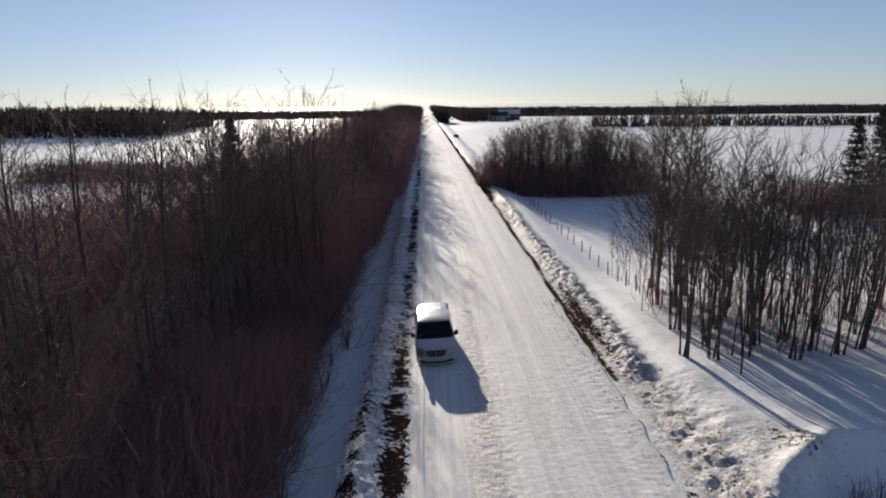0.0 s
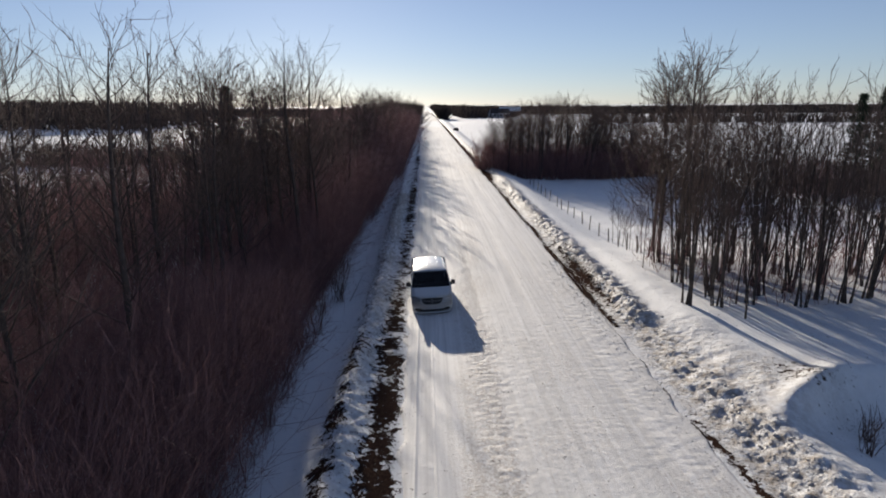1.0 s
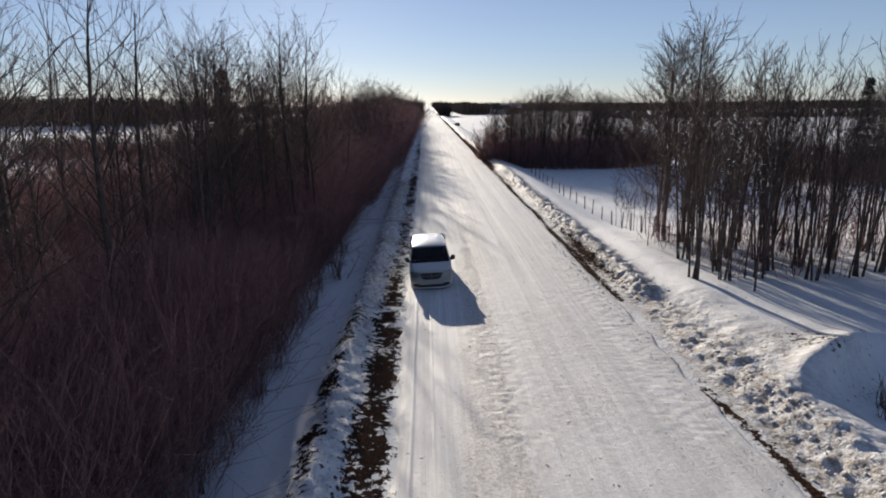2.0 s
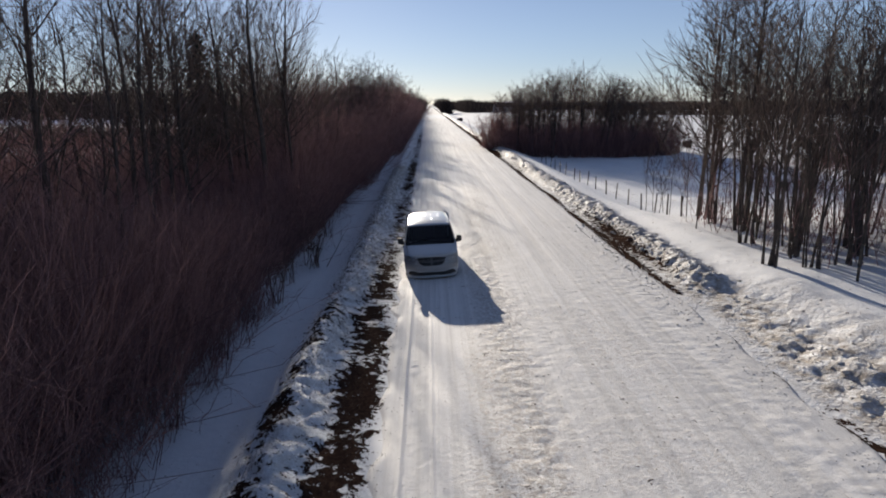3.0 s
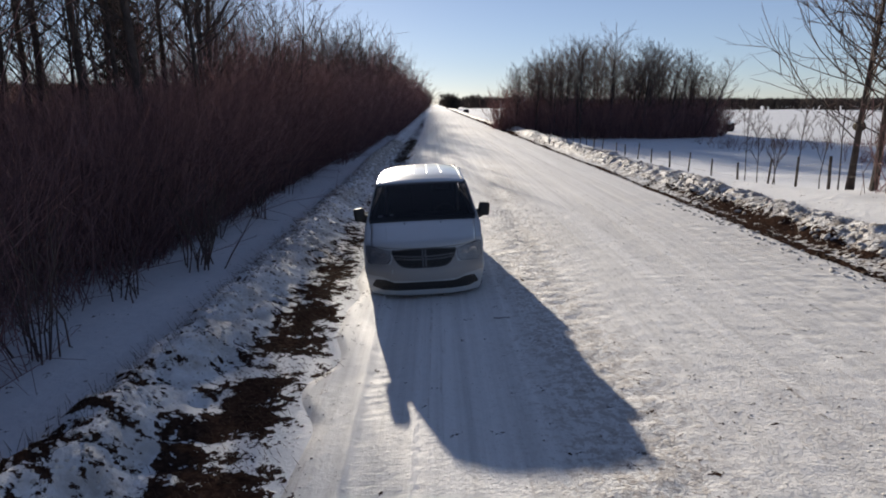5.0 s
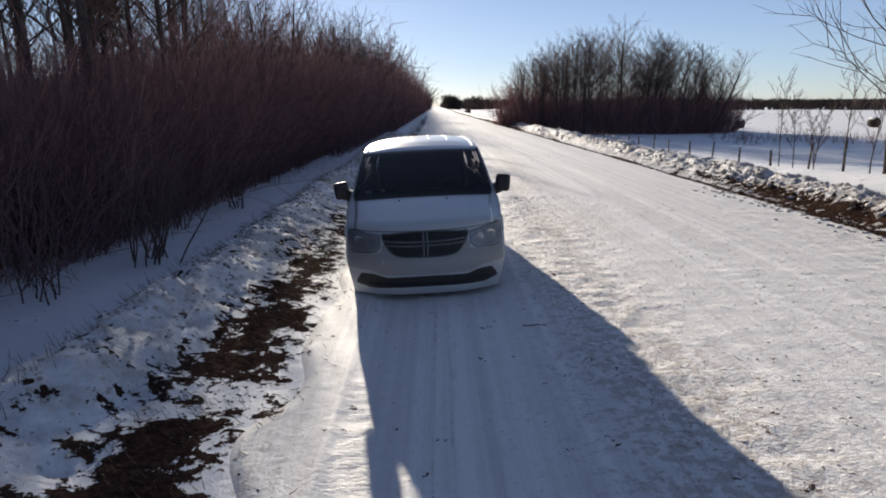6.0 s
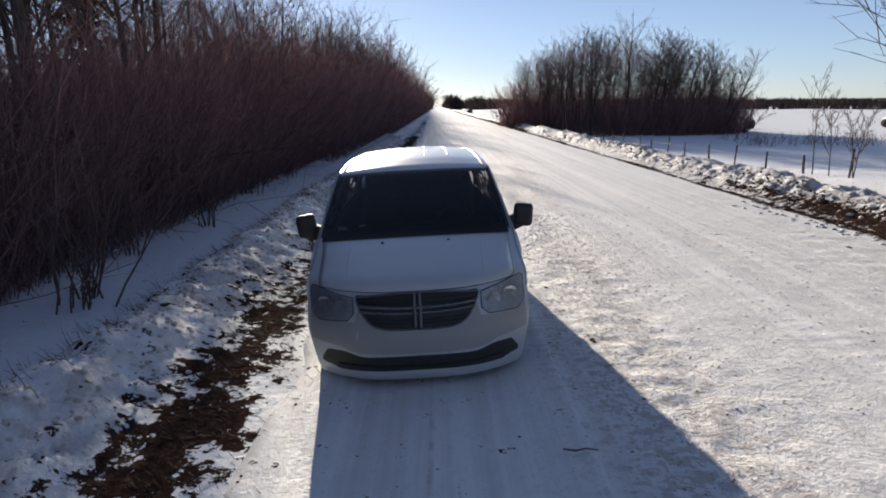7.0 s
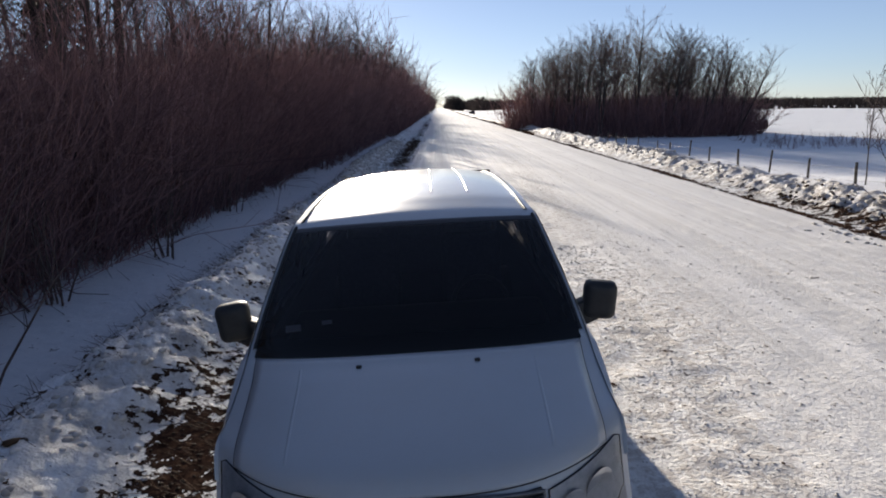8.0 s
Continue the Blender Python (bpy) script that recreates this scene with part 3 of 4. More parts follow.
near_right = [(11.9, -0.9), (13.1, -1.4), (13.7, 0.5), (14.9, -1.0), (16.0, 0.3), (17.0, -1.5), (17.9, 0.8), (19.4, -1.1), (20.8, -0.5), (12.9, 2.7), (14.0, 5.3), (13.4, 7.0), (15.2, 3.0), (16.4, 4.7), (17.3, 2.8), (18.9, 4.1), (20.2, 2.2), (21.9, 1.1), (22.9, 3.7), (24.6, 2.0), (15.6, 7.4), (19.8, 6.6), (25.8, 5.5), (16.5, 1.8), (18.3, -0.5), (21.2, 5.1), (23.7, 0.3), (14.4, 1.7), (27.3, 3.2)]
plant(CLUMPS, near_right, "clump of slim leafless poplars on the snow", "tree", "trees by the field entrance", (0.85, 1.08), seed=9)
thicket("saplings", 12, rand_spots(41, 650, 12.6, 29, -1.5, 9.5), (1.5, 5.5), "thin leafless saplings between the trees", 0.012)

# the clump beyond the fence
LEANING = [bare_tree("bare_tree", 51 + k, h, g, 36, 50, 0.30, (ln, 0), n, 1.25, 0.07, 8, 0.06, 0.16) for k, (h, g, n, ln) in enumerate(((10.6, 0.14, 2, -0.02), (9.8, 0.13, 2, 0.03), (10.4, 0.13, 2, 0.07), (10.0, 0.12, 2, 0.16), (9.4, 0.12, 2, 0.24), (9.8, 0.13, 2, 0.30)))]
grove = scatter(13, 54, 6, 38, 58, 82, 1.9, lambda x, y: ((x - 21.8) / 13.4) ** 2 + ((y - 70) / 10.5) ** 2 < 1)
grove.sort()  # the outer trees lean out of the grove
for kinds, spots in ((LEANING[:3], grove[:30]), (LEANING[3:], grove[30:])):
    plant(kinds, spots, "leafless multi-stemmed poplar in a dense grove", "tree", "grove in the field", (0.92, 1.02), (-25, 25), seed=14, crown=lambda x, y: 1.10 - 0.50 * (((x - 22.5) / 14.0) ** 2))
thicket("undergrowth", 15, [s for s in rand_spots(61, 7600, 6.5, 37.5, 58, 82) if ((s[0] - 21.8) / 14.2) ** 2 + ((s[1] - 70) / 11) ** 2 < 1], (2.2, 5.4), "dense dark leafless brush in the grove", 0.028, twigs=5)

# far woods
def band(seed, count, x0, x1, y0, y1, tall, thick, label):
    thicket("far_wood", seed, rand_spots(seed, count, x0, x1, y0, y1), tall, label, thick, M_FARWOOD, 2, "wood", steps=1)


band(71, 2800, -330, -105, 215, 300, (9, 13), 0.35, "dark leafless wood beyond the field")
band(72, 4500, -900, -40, 560, 700, (6, 13), 0.8, "long dark wood on the horizon")
band(73, 7500, 30, 1500, 620, 800, (4, 9), 0.9, "long dark wood on the horizon")
band(80, 3600, 30, 1500, 590, 615, (1.8, 3.4), 1.3, "low brush before the far wood")
band(74, 1600, 90, 420, 300, 330, (3, 7), 0.25, "leafless hedge across the fields")
band(78, 900, -45, -7, 700, 1600, (7, 12), 0.5, "far wood along the road")
band(79, 900, 14, 60, 620, 1600, (7, 11), 0.5, "far wood along the road")
band(76, 900, 26, 64, 420, 620, (5, 10), 0.3, "dark wood beside the far road")
band(77, 380, 9.2, 15.5, 395, 430, (6, 10), 0.25, "dark bushes beside the far road")
band(75, 1400, -72, -42, 80, 96, (2.0, 3.8), 0.05, "dark island of brush in the snowy field")


# ---- the van ----
def painted(name, colour, rough, coat, grime):
    m, nt, b = material(name, rough)
    f = noise_node(nt, 3.0, 6.0, 0.7)
    g = noise_node(nt, 60.0, 3.0, 0.6)
    dirt = math_node(nt, "MULTIPLY", math_node(nt, "ADD", f, math_node(nt, "MULTIPLY", g, 0.3)), grime)
    nt.links.new(mixed(nt, dirt, colour, (0.30, 0.26, 0.21)), b.inputs["Base Color"])
    nt.links.new(math_node(nt, "ADD", math_node(nt, "MULTIPLY", f, 0.3), rough - 0.12), b.inputs["Roughness"])
    b.inputs["Coat Weight"].default_value, b.inputs["Coat Roughness"].default_value = coat, 0.12
    return m


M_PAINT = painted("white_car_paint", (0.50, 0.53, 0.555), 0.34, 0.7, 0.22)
# salt grime, with the low front's shade also put into the base colour
M_BUMPER = painted("salt_stained_shaded_paint", (0.33, 0.335, 0.345), 0.55, 0.1, 0.4)
M_BLACK = simple("black_plastic", (0.010, 0.010, 0.011), (0.025, 0.024, 0.024), 20, 0.55, bump=0.1, dist=0.002)
M_TRIM = simple("grey_grille_trim", (0.09, 0.09, 0.095), (0.19, 0.19, 0.195), 30, 0.35, 0.6, bump=0)
M_HOUSING = simple("lamp_housing", (0.38, 0.385, 0.39), (0.58, 0.58, 0.585), 25, 0.5, 0.2, bump=0)
M_RUBBER = simple("snowy_rubber", (0.015, 0.015, 0.015), (0.06, 0.058, 0.055), 14, 0.85)
M_RIM = simple("dull_alloy", (0.18, 0.18, 0.18), (0.36, 0.36, 0.36), 10, 0.4, 0.8, bump=0)
M_CLOTH = simple("dark_grey_cloth", (0.018, 0.018, 0.020), (0.04, 0.04, 0.044), 40, 0.95)
M_CHROME = simple("reflector", (0.5, 0.5, 0.51), (0.75, 0.75, 0.75), 12, 0.35, 0.6, bump=0)
M_PAPER = simple("white_paper", (0.7, 0.7, 0.68), (0.85, 0.85, 0.84), 10, 0.8, bump=0)


def glazing(name, tint, rough=0.02):
    m = bpy.data.materials.new(name)
    m.use_nodes = True
    nt = m.node_tree
    nt.nodes.remove(nt.nodes["Principled BSDF"])
    mix, clear, gloss, fre = (nt.nodes.new("ShaderNode" + k) for k in ("MixShader", "BsdfTransparent", "BsdfGlossy", "Fresnel"))
    clear.inputs[0].default_value, gloss.inputs["Roughness"].default_value, fre.inputs[0].default_value = (*tint, 1), rough, 1.4
    for a, b in ((fre.outputs[0], mix.inputs[0]), (clear.outputs[0], mix.inputs[1]), (gloss.outputs[0], mix.inputs[2]), (mix.outputs[0], nt.nodes["Material Output"].inputs[0])):
        nt.links.new(a, b)
    return m


M_GLASS = glazing("windscreen_glass", (0.42, 0.40, 0.405))
M_DARKGLASS = glazing("tinted_glass", (0.012, 0.013, 0.014))
M_LENS = glazing("headlamp_lens", (0.85, 0.87, 0.9), 0.25)

# centre line of the shell from the front lip over the roof to the rear: y, z, half width, how far the edge lies back, how far it drops
SHELL = np.array((
    (-0.06, 0.06, 0.88, 0.36, 0.03), (-0.12, 0.15, 0.92, 0.42, 0.02), (-0.14, 0.30, 0.955, 0.44, 0.0), (-0.15, 0.45, 0.98, 0.46, 0.0), (-0.11, 0.57, 0.985, 0.48, 0.0),
    (-0.07, 0.70, 0.985, 0.50, 0.0), (-0.03, 0.82, 0.98, 0.50, 0.0), (0.05, 0.90, 0.97, 0.48, 0.03), (0.27, 0.965, 0.96, 0.38, 0.055), (0.60, 1.04, 0.955, 0.25, 0.06),
    (0.83, 1.095, 0.955, 0.19, 0.045), (1.16, 1.275, 0.925, 0.155, 0.035), (1.51, 1.46, 0.88, 0.115, 0.03), (1.85, 1.63, 0.835, 0.08, 0.03), (2.12, 1.695, 0.815, 0.05, 0.05),
    (2.45, 1.735, 0.805, 0.02, 0.065), (3.2, 1.755, 0.80, 0.0, 0.075), (4.2, 1.725, 0.785, 0.0, 0.075), (4.75, 1.68, 0.755, -0.05, 0.075), (4.92, 1.58, 0.76, -0.08, 0.04),
    (5.02, 1.25, 0.82, -0.10, 0.0), (5.10, 0.95, 0.90, -0.15, 0.0), (5.15, 0.62, 0.94, -0.24, 0.0), (5.05, 0.28, 0.88, -0.30, 0.0)))
T_COWL, T_TOP, T_HOOD, T_REAR = 10, 13, 7, 19


def shell_row(t):
    """The shell's numbers at a place t along the centre line (Catmull-Rom)."""
    i = int(min(max(math.floor(t), 0), len(SHELL) - 2))
    f = t - i
    p = [SHELL[min(max(i + k, 0), len(SHELL) - 1)] for k in (-1, 0, 1, 2)]
    return 0.5 * (2 * p[1] + (p[2] - p[0]) * f + (2 * p[0] - 5 * p[1] + 4 * p[2] - p[3]) * f * f + (3 * p[1] - p[0] - 3 * p[2] + p[3]) * f ** 3)


def shell(t, s, out=0.0):
    """A point of the shell; out: metres off the surface."""
    def at(tt, ss):
        y, z, w, back, drop = shell_row(tt)
        a = abs(ss)
        return np.array((w * ss, y + back * a ** 2.8, z - drop * a ** 2.6))
    p = at(t, s)
    if out:
        du, dv = at(t + 0.02, s) - at(t - 0.02, s), at(t, s + 0.01) - at(t, s - 0.01)
        n = unit(np.cross(dv, du))
        p = p + out * n * (1 if n[2] - n[1] > 0 or t > 14 else -1)
    return p


def face_y(x, z):
    """How far back the front end lies at a place across and above the road."""
    lo, hi = 0.0, 7.0
    for _ in range(24):
        mid = (lo + hi) / 2
        lo, hi = (mid, hi) if shell_row(mid)[1] < z else (lo, mid)
    y, _, w, back, _ = shell_row(lo)
    return y + back * min(abs(x) / w, 1.0) ** 2.8


def grid_mesh(name, rows, mat, keep=None, thick=0.0, facing=None):
    """A mesh from rows of points; keep: which cells stay. thick: a rim folded back along y and down."""
    P = np.array(rows)
    nu, nv = P.shape[:2]
    cells = [(i, j) for i in range(nu - 1) for j in range(nv - 1) if keep is None or keep((P[i, j] + P[i + 1, j + 1]) / 2)]
    me = bpy.data.meshes.new(name)
    me.from_pydata(P.reshape(-1, 3).tolist(), [], [(i * nv + j, i * nv + j + 1, (i + 1) * nv + j + 1, (i + 1) * nv + j) for i, j in cells])
    bm = bmesh.new()
    bm.from_mesh(me)
    bmesh.ops.delete(bm, geom=[v for v in bm.verts if not v.link_faces], context="VERTS")
    bmesh.ops.remove_doubles(bm, verts=bm.verts, dist=1e-5)
    bmesh.ops.recalc_face_normals(bm, faces=bm.faces)
    if facing and sum(f.normal.dot(Vector(facing)) for f in bm.faces) < 0:
        bmesh.ops.reverse_faces(bm, faces=bm.faces)
    bm.normal_update()
    if thick:
        bmesh.ops.solidify(bm, geom=bm.faces[:], thickness=thick)
    for f in bm.faces:
        f.smooth = True
    bm.to_mesh(me)
    bm.free()
    me.materials.append(mat)
    return me


def shaped(name, mat, build, bevel=0.0, segments=2):
    """A mesh from bmesh code, with rounded edges."""
    bm = bmesh.new()
    build(bm)
    if bevel:
        bmesh.ops.bevel(bm, geom=bm.edges[:], offset=bevel, segments=segments, affect="EDGES", profile=0.6)
    for f in bm.faces:
        f.smooth = bevel > 0
    me = bpy.data.meshes.new(name)
    bm.to_mesh(me)
    bm.free()
    me.materials.append(mat)
    return me


def block(size, at, turn=(0, 0, 0)):
    return lambda bm: bmesh.ops.create_cube(bm, size=1, matrix=pose(*at, *turn) @ Matrix.Diagonal((*size, 1)))


def lathe(name, mat, profile, axis_at, count=28):
    """A turned part about the x axis. profile: (x, radius) pairs."""
    rows = [[(axis_at[0] + x, axis_at[1] + r * math.cos(a), axis_at[2] + r * math.sin(a)) for a in np.linspace(0, 2 * math.pi, count + 1)] for x, r in profile]
    return grid_mesh(name, rows, mat)


def line_tube(name, mat, pts, r, sides=5):
    t = Tubes()
    t.tube(pts, [r] * len(pts), sides)
    return t.mesh(name, mat)


def panel(name, mat, xs, low, high, out, rows=8, thick=0.0):
    """A panel lying on the front end between two curves over x."""
    return grid_mesh(name, [[(x, face_y(x, z) - out, z) for z in np.linspace(low(x), high(x), rows)] for x in xs], mat, thick=thick, facing=(0, -1, 0))


def make_van():
    van = new("van")
    ts = np.concatenate([np.linspace(0, 7, 43), np.linspace(7, 23, 97)[1:]])
    ss = np.linspace(-1, 1, 41)
    glass_rows = lambda a, b, w, out=0.0, n=20: [[shell(t, s, out) for s in np.linspace(-w, w, 33)] for t in np.linspace(a, b, n)]
    # upper skin, open where the windscreen and the rear window sit
    P = np.array([[shell(t, s) for s in ss] for t in ts])
    verts, faces = P.reshape(-1, 3).tolist(), []
    for i in range(len(ts) - 1):
        for j in range(len(ss) - 1):
            tm, sm = (ts[i] + ts[i + 1]) / 2, abs(ss[j] + ss[j + 1]) / 2
            if T_COWL + 0.35 < tm < T_TOP - 0.1 and sm < 0.95 or T_REAR + 0.2 < tm < T_REAR + 1.6 and sm < 0.82:
                continue
            faces.append((i * 41 + j, i * 41 + j + 1, (i + 1) * 41 + j + 1, (i + 1) * 41 + j))
    me = bpy.data.meshes.new("body")
    me.from_pydata(verts, [], faces)
    me.polygons.foreach_set("use_smooth", np.ones(len(faces), bool))
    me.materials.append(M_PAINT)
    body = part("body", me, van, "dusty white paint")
    # sides
    tt = np.linspace(4, 22.5, 400)
    edge = np.array([shell(t, 1.0) for t in tt])
    ys = np.linspace(0.40, 4.98, 150)
    top_z = np.array([edge[np.abs(edge[:, 1] - y) < 0.03][:, 2].max() if (np.abs(edge[:, 1] - y) < 0.03).any() else edge[np.abs(edge[:, 1] - y).argmin(), 2] for y in ys])
    top_x = np.interp(ys, edge[:, 1], edge[:, 0])
    wheels = ((0.86, 0.335), (3.94, 0.335))

    def side_rows(sign):
        rows = []
        for y, tz, tx in zip(ys, top_z, top_x):
            belt = min(1.03, tz - 0.02)
            full = 0.965 + 0.03 * float(smooth(0.38, 0.85, y)) - 0.06 * float(smooth(4.5, 5.0, y))
            line = [(tx + (full - tx) * (1 - (1 - f) ** 1.25), tz + (belt - tz) * f) for f in np.linspace(0, 1, 13)]
            line += [(full + 0.012 * math.sin(f * 3.14) - 0.05 * f ** 4, belt + (0.20 - belt) * f) for f in np.linspace(0, 1, 19)[1:]]
            rows.append([(sign * x, y, z) for x, z in line])
        return rows

    panes = ((1.62, 2.62), (2.72, 3.75), (3.85, 4.62))

    def pane_of(p):
        i = int(np.abs(ys - p[1]).argmin())
        if not 1.09 < p[2] < top_z[i] - 0.09:
            return None
        for k, (a, b) in enumerate(panes):
            if a + 0.35 * (p[2] - 1.05) * (k == 0) < p[1] < b:
                return k
        return None

    in_arch = lambda p: any((p[1] - y) ** 2 + (p[2] - z) ** 2 < 0.385 ** 2 for y, z in wheels)
    for sign in (-1, 1):
        rows = side_rows(sign)
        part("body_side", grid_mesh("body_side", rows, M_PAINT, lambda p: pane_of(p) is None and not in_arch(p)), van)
        lining = [[(x * 0.962, y, z - 0.01) for x, y, z in row] for row in rows]
        part("side_lining", grid_mesh("side_lining", lining, M_CLOTH, lambda p: p[1] > 1.2 and pane_of(p) is None and not in_arch(p)), van)
        for k in range(3):
            part("side_window", grid_mesh("side_window", rows, M_DARKGLASS, lambda p: pane_of(p) == k and not in_arch(p)), van, "dark tinted glass")
        for y, z in wheels:
            part("arch_lining", lathe("arch_lining", M_BLACK, [(sign * 0.955, 0.40), (sign * 0.94, 0.385), (sign * 0.62, 0.385), (sign * 0.62, 0.02)], (0, y, z)), van)
            wheel = part("wheel", lathe("tyre", M_RUBBER, [(sign * k, r) for k, r in ((0.72, 0.23), (0.72, 0.31), (0.75, 0.333), (0.90, 0.333), (0.935, 0.315), (0.94, 0.24), (0.92, 0.225))], (0, y, z)), van, "black winter tyre")
            part("rim", lathe("rim", M_RIM, [(sign * k, r) for k, r in ((0.92, 0.228), (0.90, 0.20), (0.905, 0.10), (0.915, 0.03), (0.915, 0.001))], (0, y, z)), wheel)
    # glass
    part("windscreen", grid_mesh("windscreen", glass_rows(T_COWL + 0.25, T_TOP - 0.02, 0.96, 0.003), M_GLASS), van, "dark glossy windscreen")
    part("rear_window", grid_mesh("rear_window", glass_rows(T_REAR + 0.15, T_REAR + 1.65, 0.84), M_DARKGLASS), van)
    part("windscreen_band", grid_mesh("windscreen_band", [[shell(t, s, 0.006) for s in np.linspace(-0.95, 0.95, 33)] for t in np.linspace(T_COWL + 0.0, T_COWL + 0.4, 7)], M_DARKGLASS), van, "black glossy band below the windscreen")
    for sign in (-1, 1):
        part("pillar_trim", line_tube("pillar_trim", M_BLACK, [shell(t, sign * 0.965, 0.002) for t in np.linspace(T_COWL + 0.2, T_TOP + 0.05, 16)], 0.012), van)
        part("roof_rail", line_tube("roof_rail", M_BLACK, [shell(t, sign * 0.93, 0.004) for t in np.linspace(T_TOP + 0.3, 18.3, 30)], 0.011), van)
        for at in (0.16, 0.5):
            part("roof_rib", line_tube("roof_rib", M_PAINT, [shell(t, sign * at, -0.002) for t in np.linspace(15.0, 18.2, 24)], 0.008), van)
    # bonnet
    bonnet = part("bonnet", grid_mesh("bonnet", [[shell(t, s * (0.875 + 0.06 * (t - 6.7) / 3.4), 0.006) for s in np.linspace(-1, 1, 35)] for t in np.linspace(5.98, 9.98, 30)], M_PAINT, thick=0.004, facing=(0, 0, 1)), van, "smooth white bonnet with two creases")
    part("gap", line_tube("gap", M_BLACK, [shell(5.95, s, 0.004) for s in np.linspace(-0.86, 0.86, 31)], 0.0032), bonnet)
    for sign in (-1, 1):
        part("gap", line_tube("gap", M_BLACK, [shell(t, sign * (0.878 + 0.06 * (t - 6.7) / 3.4), 0.003) for t in np.linspace(6.0, 10.08, 30)], 0.003), bonnet)
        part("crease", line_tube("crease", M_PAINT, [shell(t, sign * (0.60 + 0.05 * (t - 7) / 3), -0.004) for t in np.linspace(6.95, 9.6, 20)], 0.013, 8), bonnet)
        n = shell(9.62, sign * 0.32, 0.010)
        part("washer_nozzle", shaped("washer_nozzle", M_BLACK, block((0.028, 0.022, 0.014), n), 0.004), bonnet)
    # grille
    gx = np.linspace(-0.51, 0.51, 51)
    g_low = lambda x: 0.525 + 0.235 * (abs(x) / 0.51) ** 6
    g_high = lambda x: 0.812 - 0.035 * (abs(x) / 0.52) ** 2
    grille = part("grille", panel("grille", M_BLACK, gx, g_low, g_high, 0.004), van, "black grille crossed by grey bars")
    rim = [(x, face_y(x, g_low(x)) - 0.012, g_low(x)) for x in gx] + [(x, face_y(x, g_high(x)) - 0.012, g_high(x)) for x in gx[::-1]]
    part("grille_frame", line_tube("grille_frame", M_TRIM, rim, 0.009, 8), grille)
    for off in (-0.022, 0.022):
        part("bar", line_tube("bar", M_TRIM, [(off, face_y(0, z) - 0.016, z) for z in np.linspace(0.537, 0.805, 9)], 0.017, 8), grille)
        part("bar", line_tube("bar", M_TRIM, [(x, face_y(x, 0.67) - 0.014, 0.672 + off + 0.02 * (abs(x) / 0.5) ** 2) for x in np.linspace(-0.475, 0.475, 25)], 0.014, 8), grille)
    for z in (0.57, 0.60, 0.73, 0.76, 0.79):
        w = 0.50 * (max(0.0, z - 0.525) / 0.235) ** (1 / 6) if z < 0.71 else 0.5
        part("slat", line_tube("slat", M_BLACK, [(x, face_y(x, z) - 0.010, z) for x in np.linspace(-w, w, 21)], 0.007), grille)
    # lower opening and lip
    lx = np.linspace(-0.86, 0.86, 51)
    swell = lambda x: float(smooth(0.45, 0.66, abs(x)) * smooth(0.862, 0.79, abs(x)))
    l_low = lambda x: 0.165 - 0.04 * (abs(x) / 0.86) ** 2 + 0.035 * float(smooth(0.78, 0.86, abs(x)))
    l_high = lambda x: 0.298 - 0.045 * (abs(x) / 0.86) ** 2 + 0.052 * swell(x) - 0.045 * float(smooth(0.79, 0.86, abs(x)))
    intake = part("lower_intake", panel("lower_intake", M_BLACK, lx, l_low, l_high, 0.004, 6), van, "black lower air intake")
    part("slat", line_tube("slat", M_BLACK, [(x, face_y(x, 0.20) - 0.012, 0.198) for x in np.linspace(-0.7, 0.7, 25)], 0.008), intake)
    bx = np.linspace(-0.95, 0.95, 55)
    # bumper skin in the stained paint, its tone lowered for ground shade too
    part("bumper", panel("bumper", M_BUMPER, bx, lambda x: 0.315 + 0.05 * float(smooth(0.5, 0.70, abs(x))), lambda x: max(0.48, g_low(x) - 0.015 if abs(x) < 0.52 else 0.575 - 0.12 * (abs(x) - 0.55) + 0.05 * float(smooth(0.86, 0.945, abs(x)))), 0.0025, 10), van, "salt-stained white bumper, toned down for the shade near the ground")
    # headlamps
    for sign in (-1, 1):
        hx = np.linspace(0.535, 0.94, 23)
        h_low = lambda x: 0.592 - 0.12 * (x - 0.55) + 0.05 * float(smooth(0.86, 0.945, x)) + 0.05 * float(smooth(0.60, 0.535, x))
        h_high = lambda x: 0.768 + 0.13 * (x - 0.55) - 0.03 * float(smooth(0.90, 0.945, x))
        lamp = part("headlamp", panel("headlamp", M_HOUSING, [sign * x for x in hx], lambda x: h_low(abs(x)), lambda x: h_high(abs(x)), 0.004), van, "clear headlamp with grey housing")
        for cx, cz, r in ((0.645, 0.68, 0.06), (0.79, 0.68, 0.075)):
            rows = [[(sign * cx + q * r * math.cos(a), face_y(cx, cz) - 0.012 + 0.012 * (1 - q) + 0.9 * (face_y(cx + q * r * math.cos(a) * sign, cz) - face_y(cx, cz)), cz + q * r * math.sin(a)) for a in np.linspace(0, 2 * math.pi, 21)] for q in (1.0, 0.85, 0.6, 0.3, 0.02)]
            part("reflector", grid_mesh("reflector", rows, M_CHROME), lamp)
        part("lens", panel("lens", M_LENS, [sign * x for x in hx], lambda x: h_low(abs(x)) - 0.004, lambda x: h_high(abs(x)) + 0.004, 0.026), lamp)
        rim = [(sign * x, face_y(x, h_low(x)) - 0.006, h_low(x) - 0.006) for x in hx] + [(sign * x, face_y(x, h_high(x)) - 0.006, h_high(x) + 0.006) for x in hx[::-1]]
        part("gap", line_tube("gap", M_BLACK, rim + rim[:1], 0.0035), lamp)
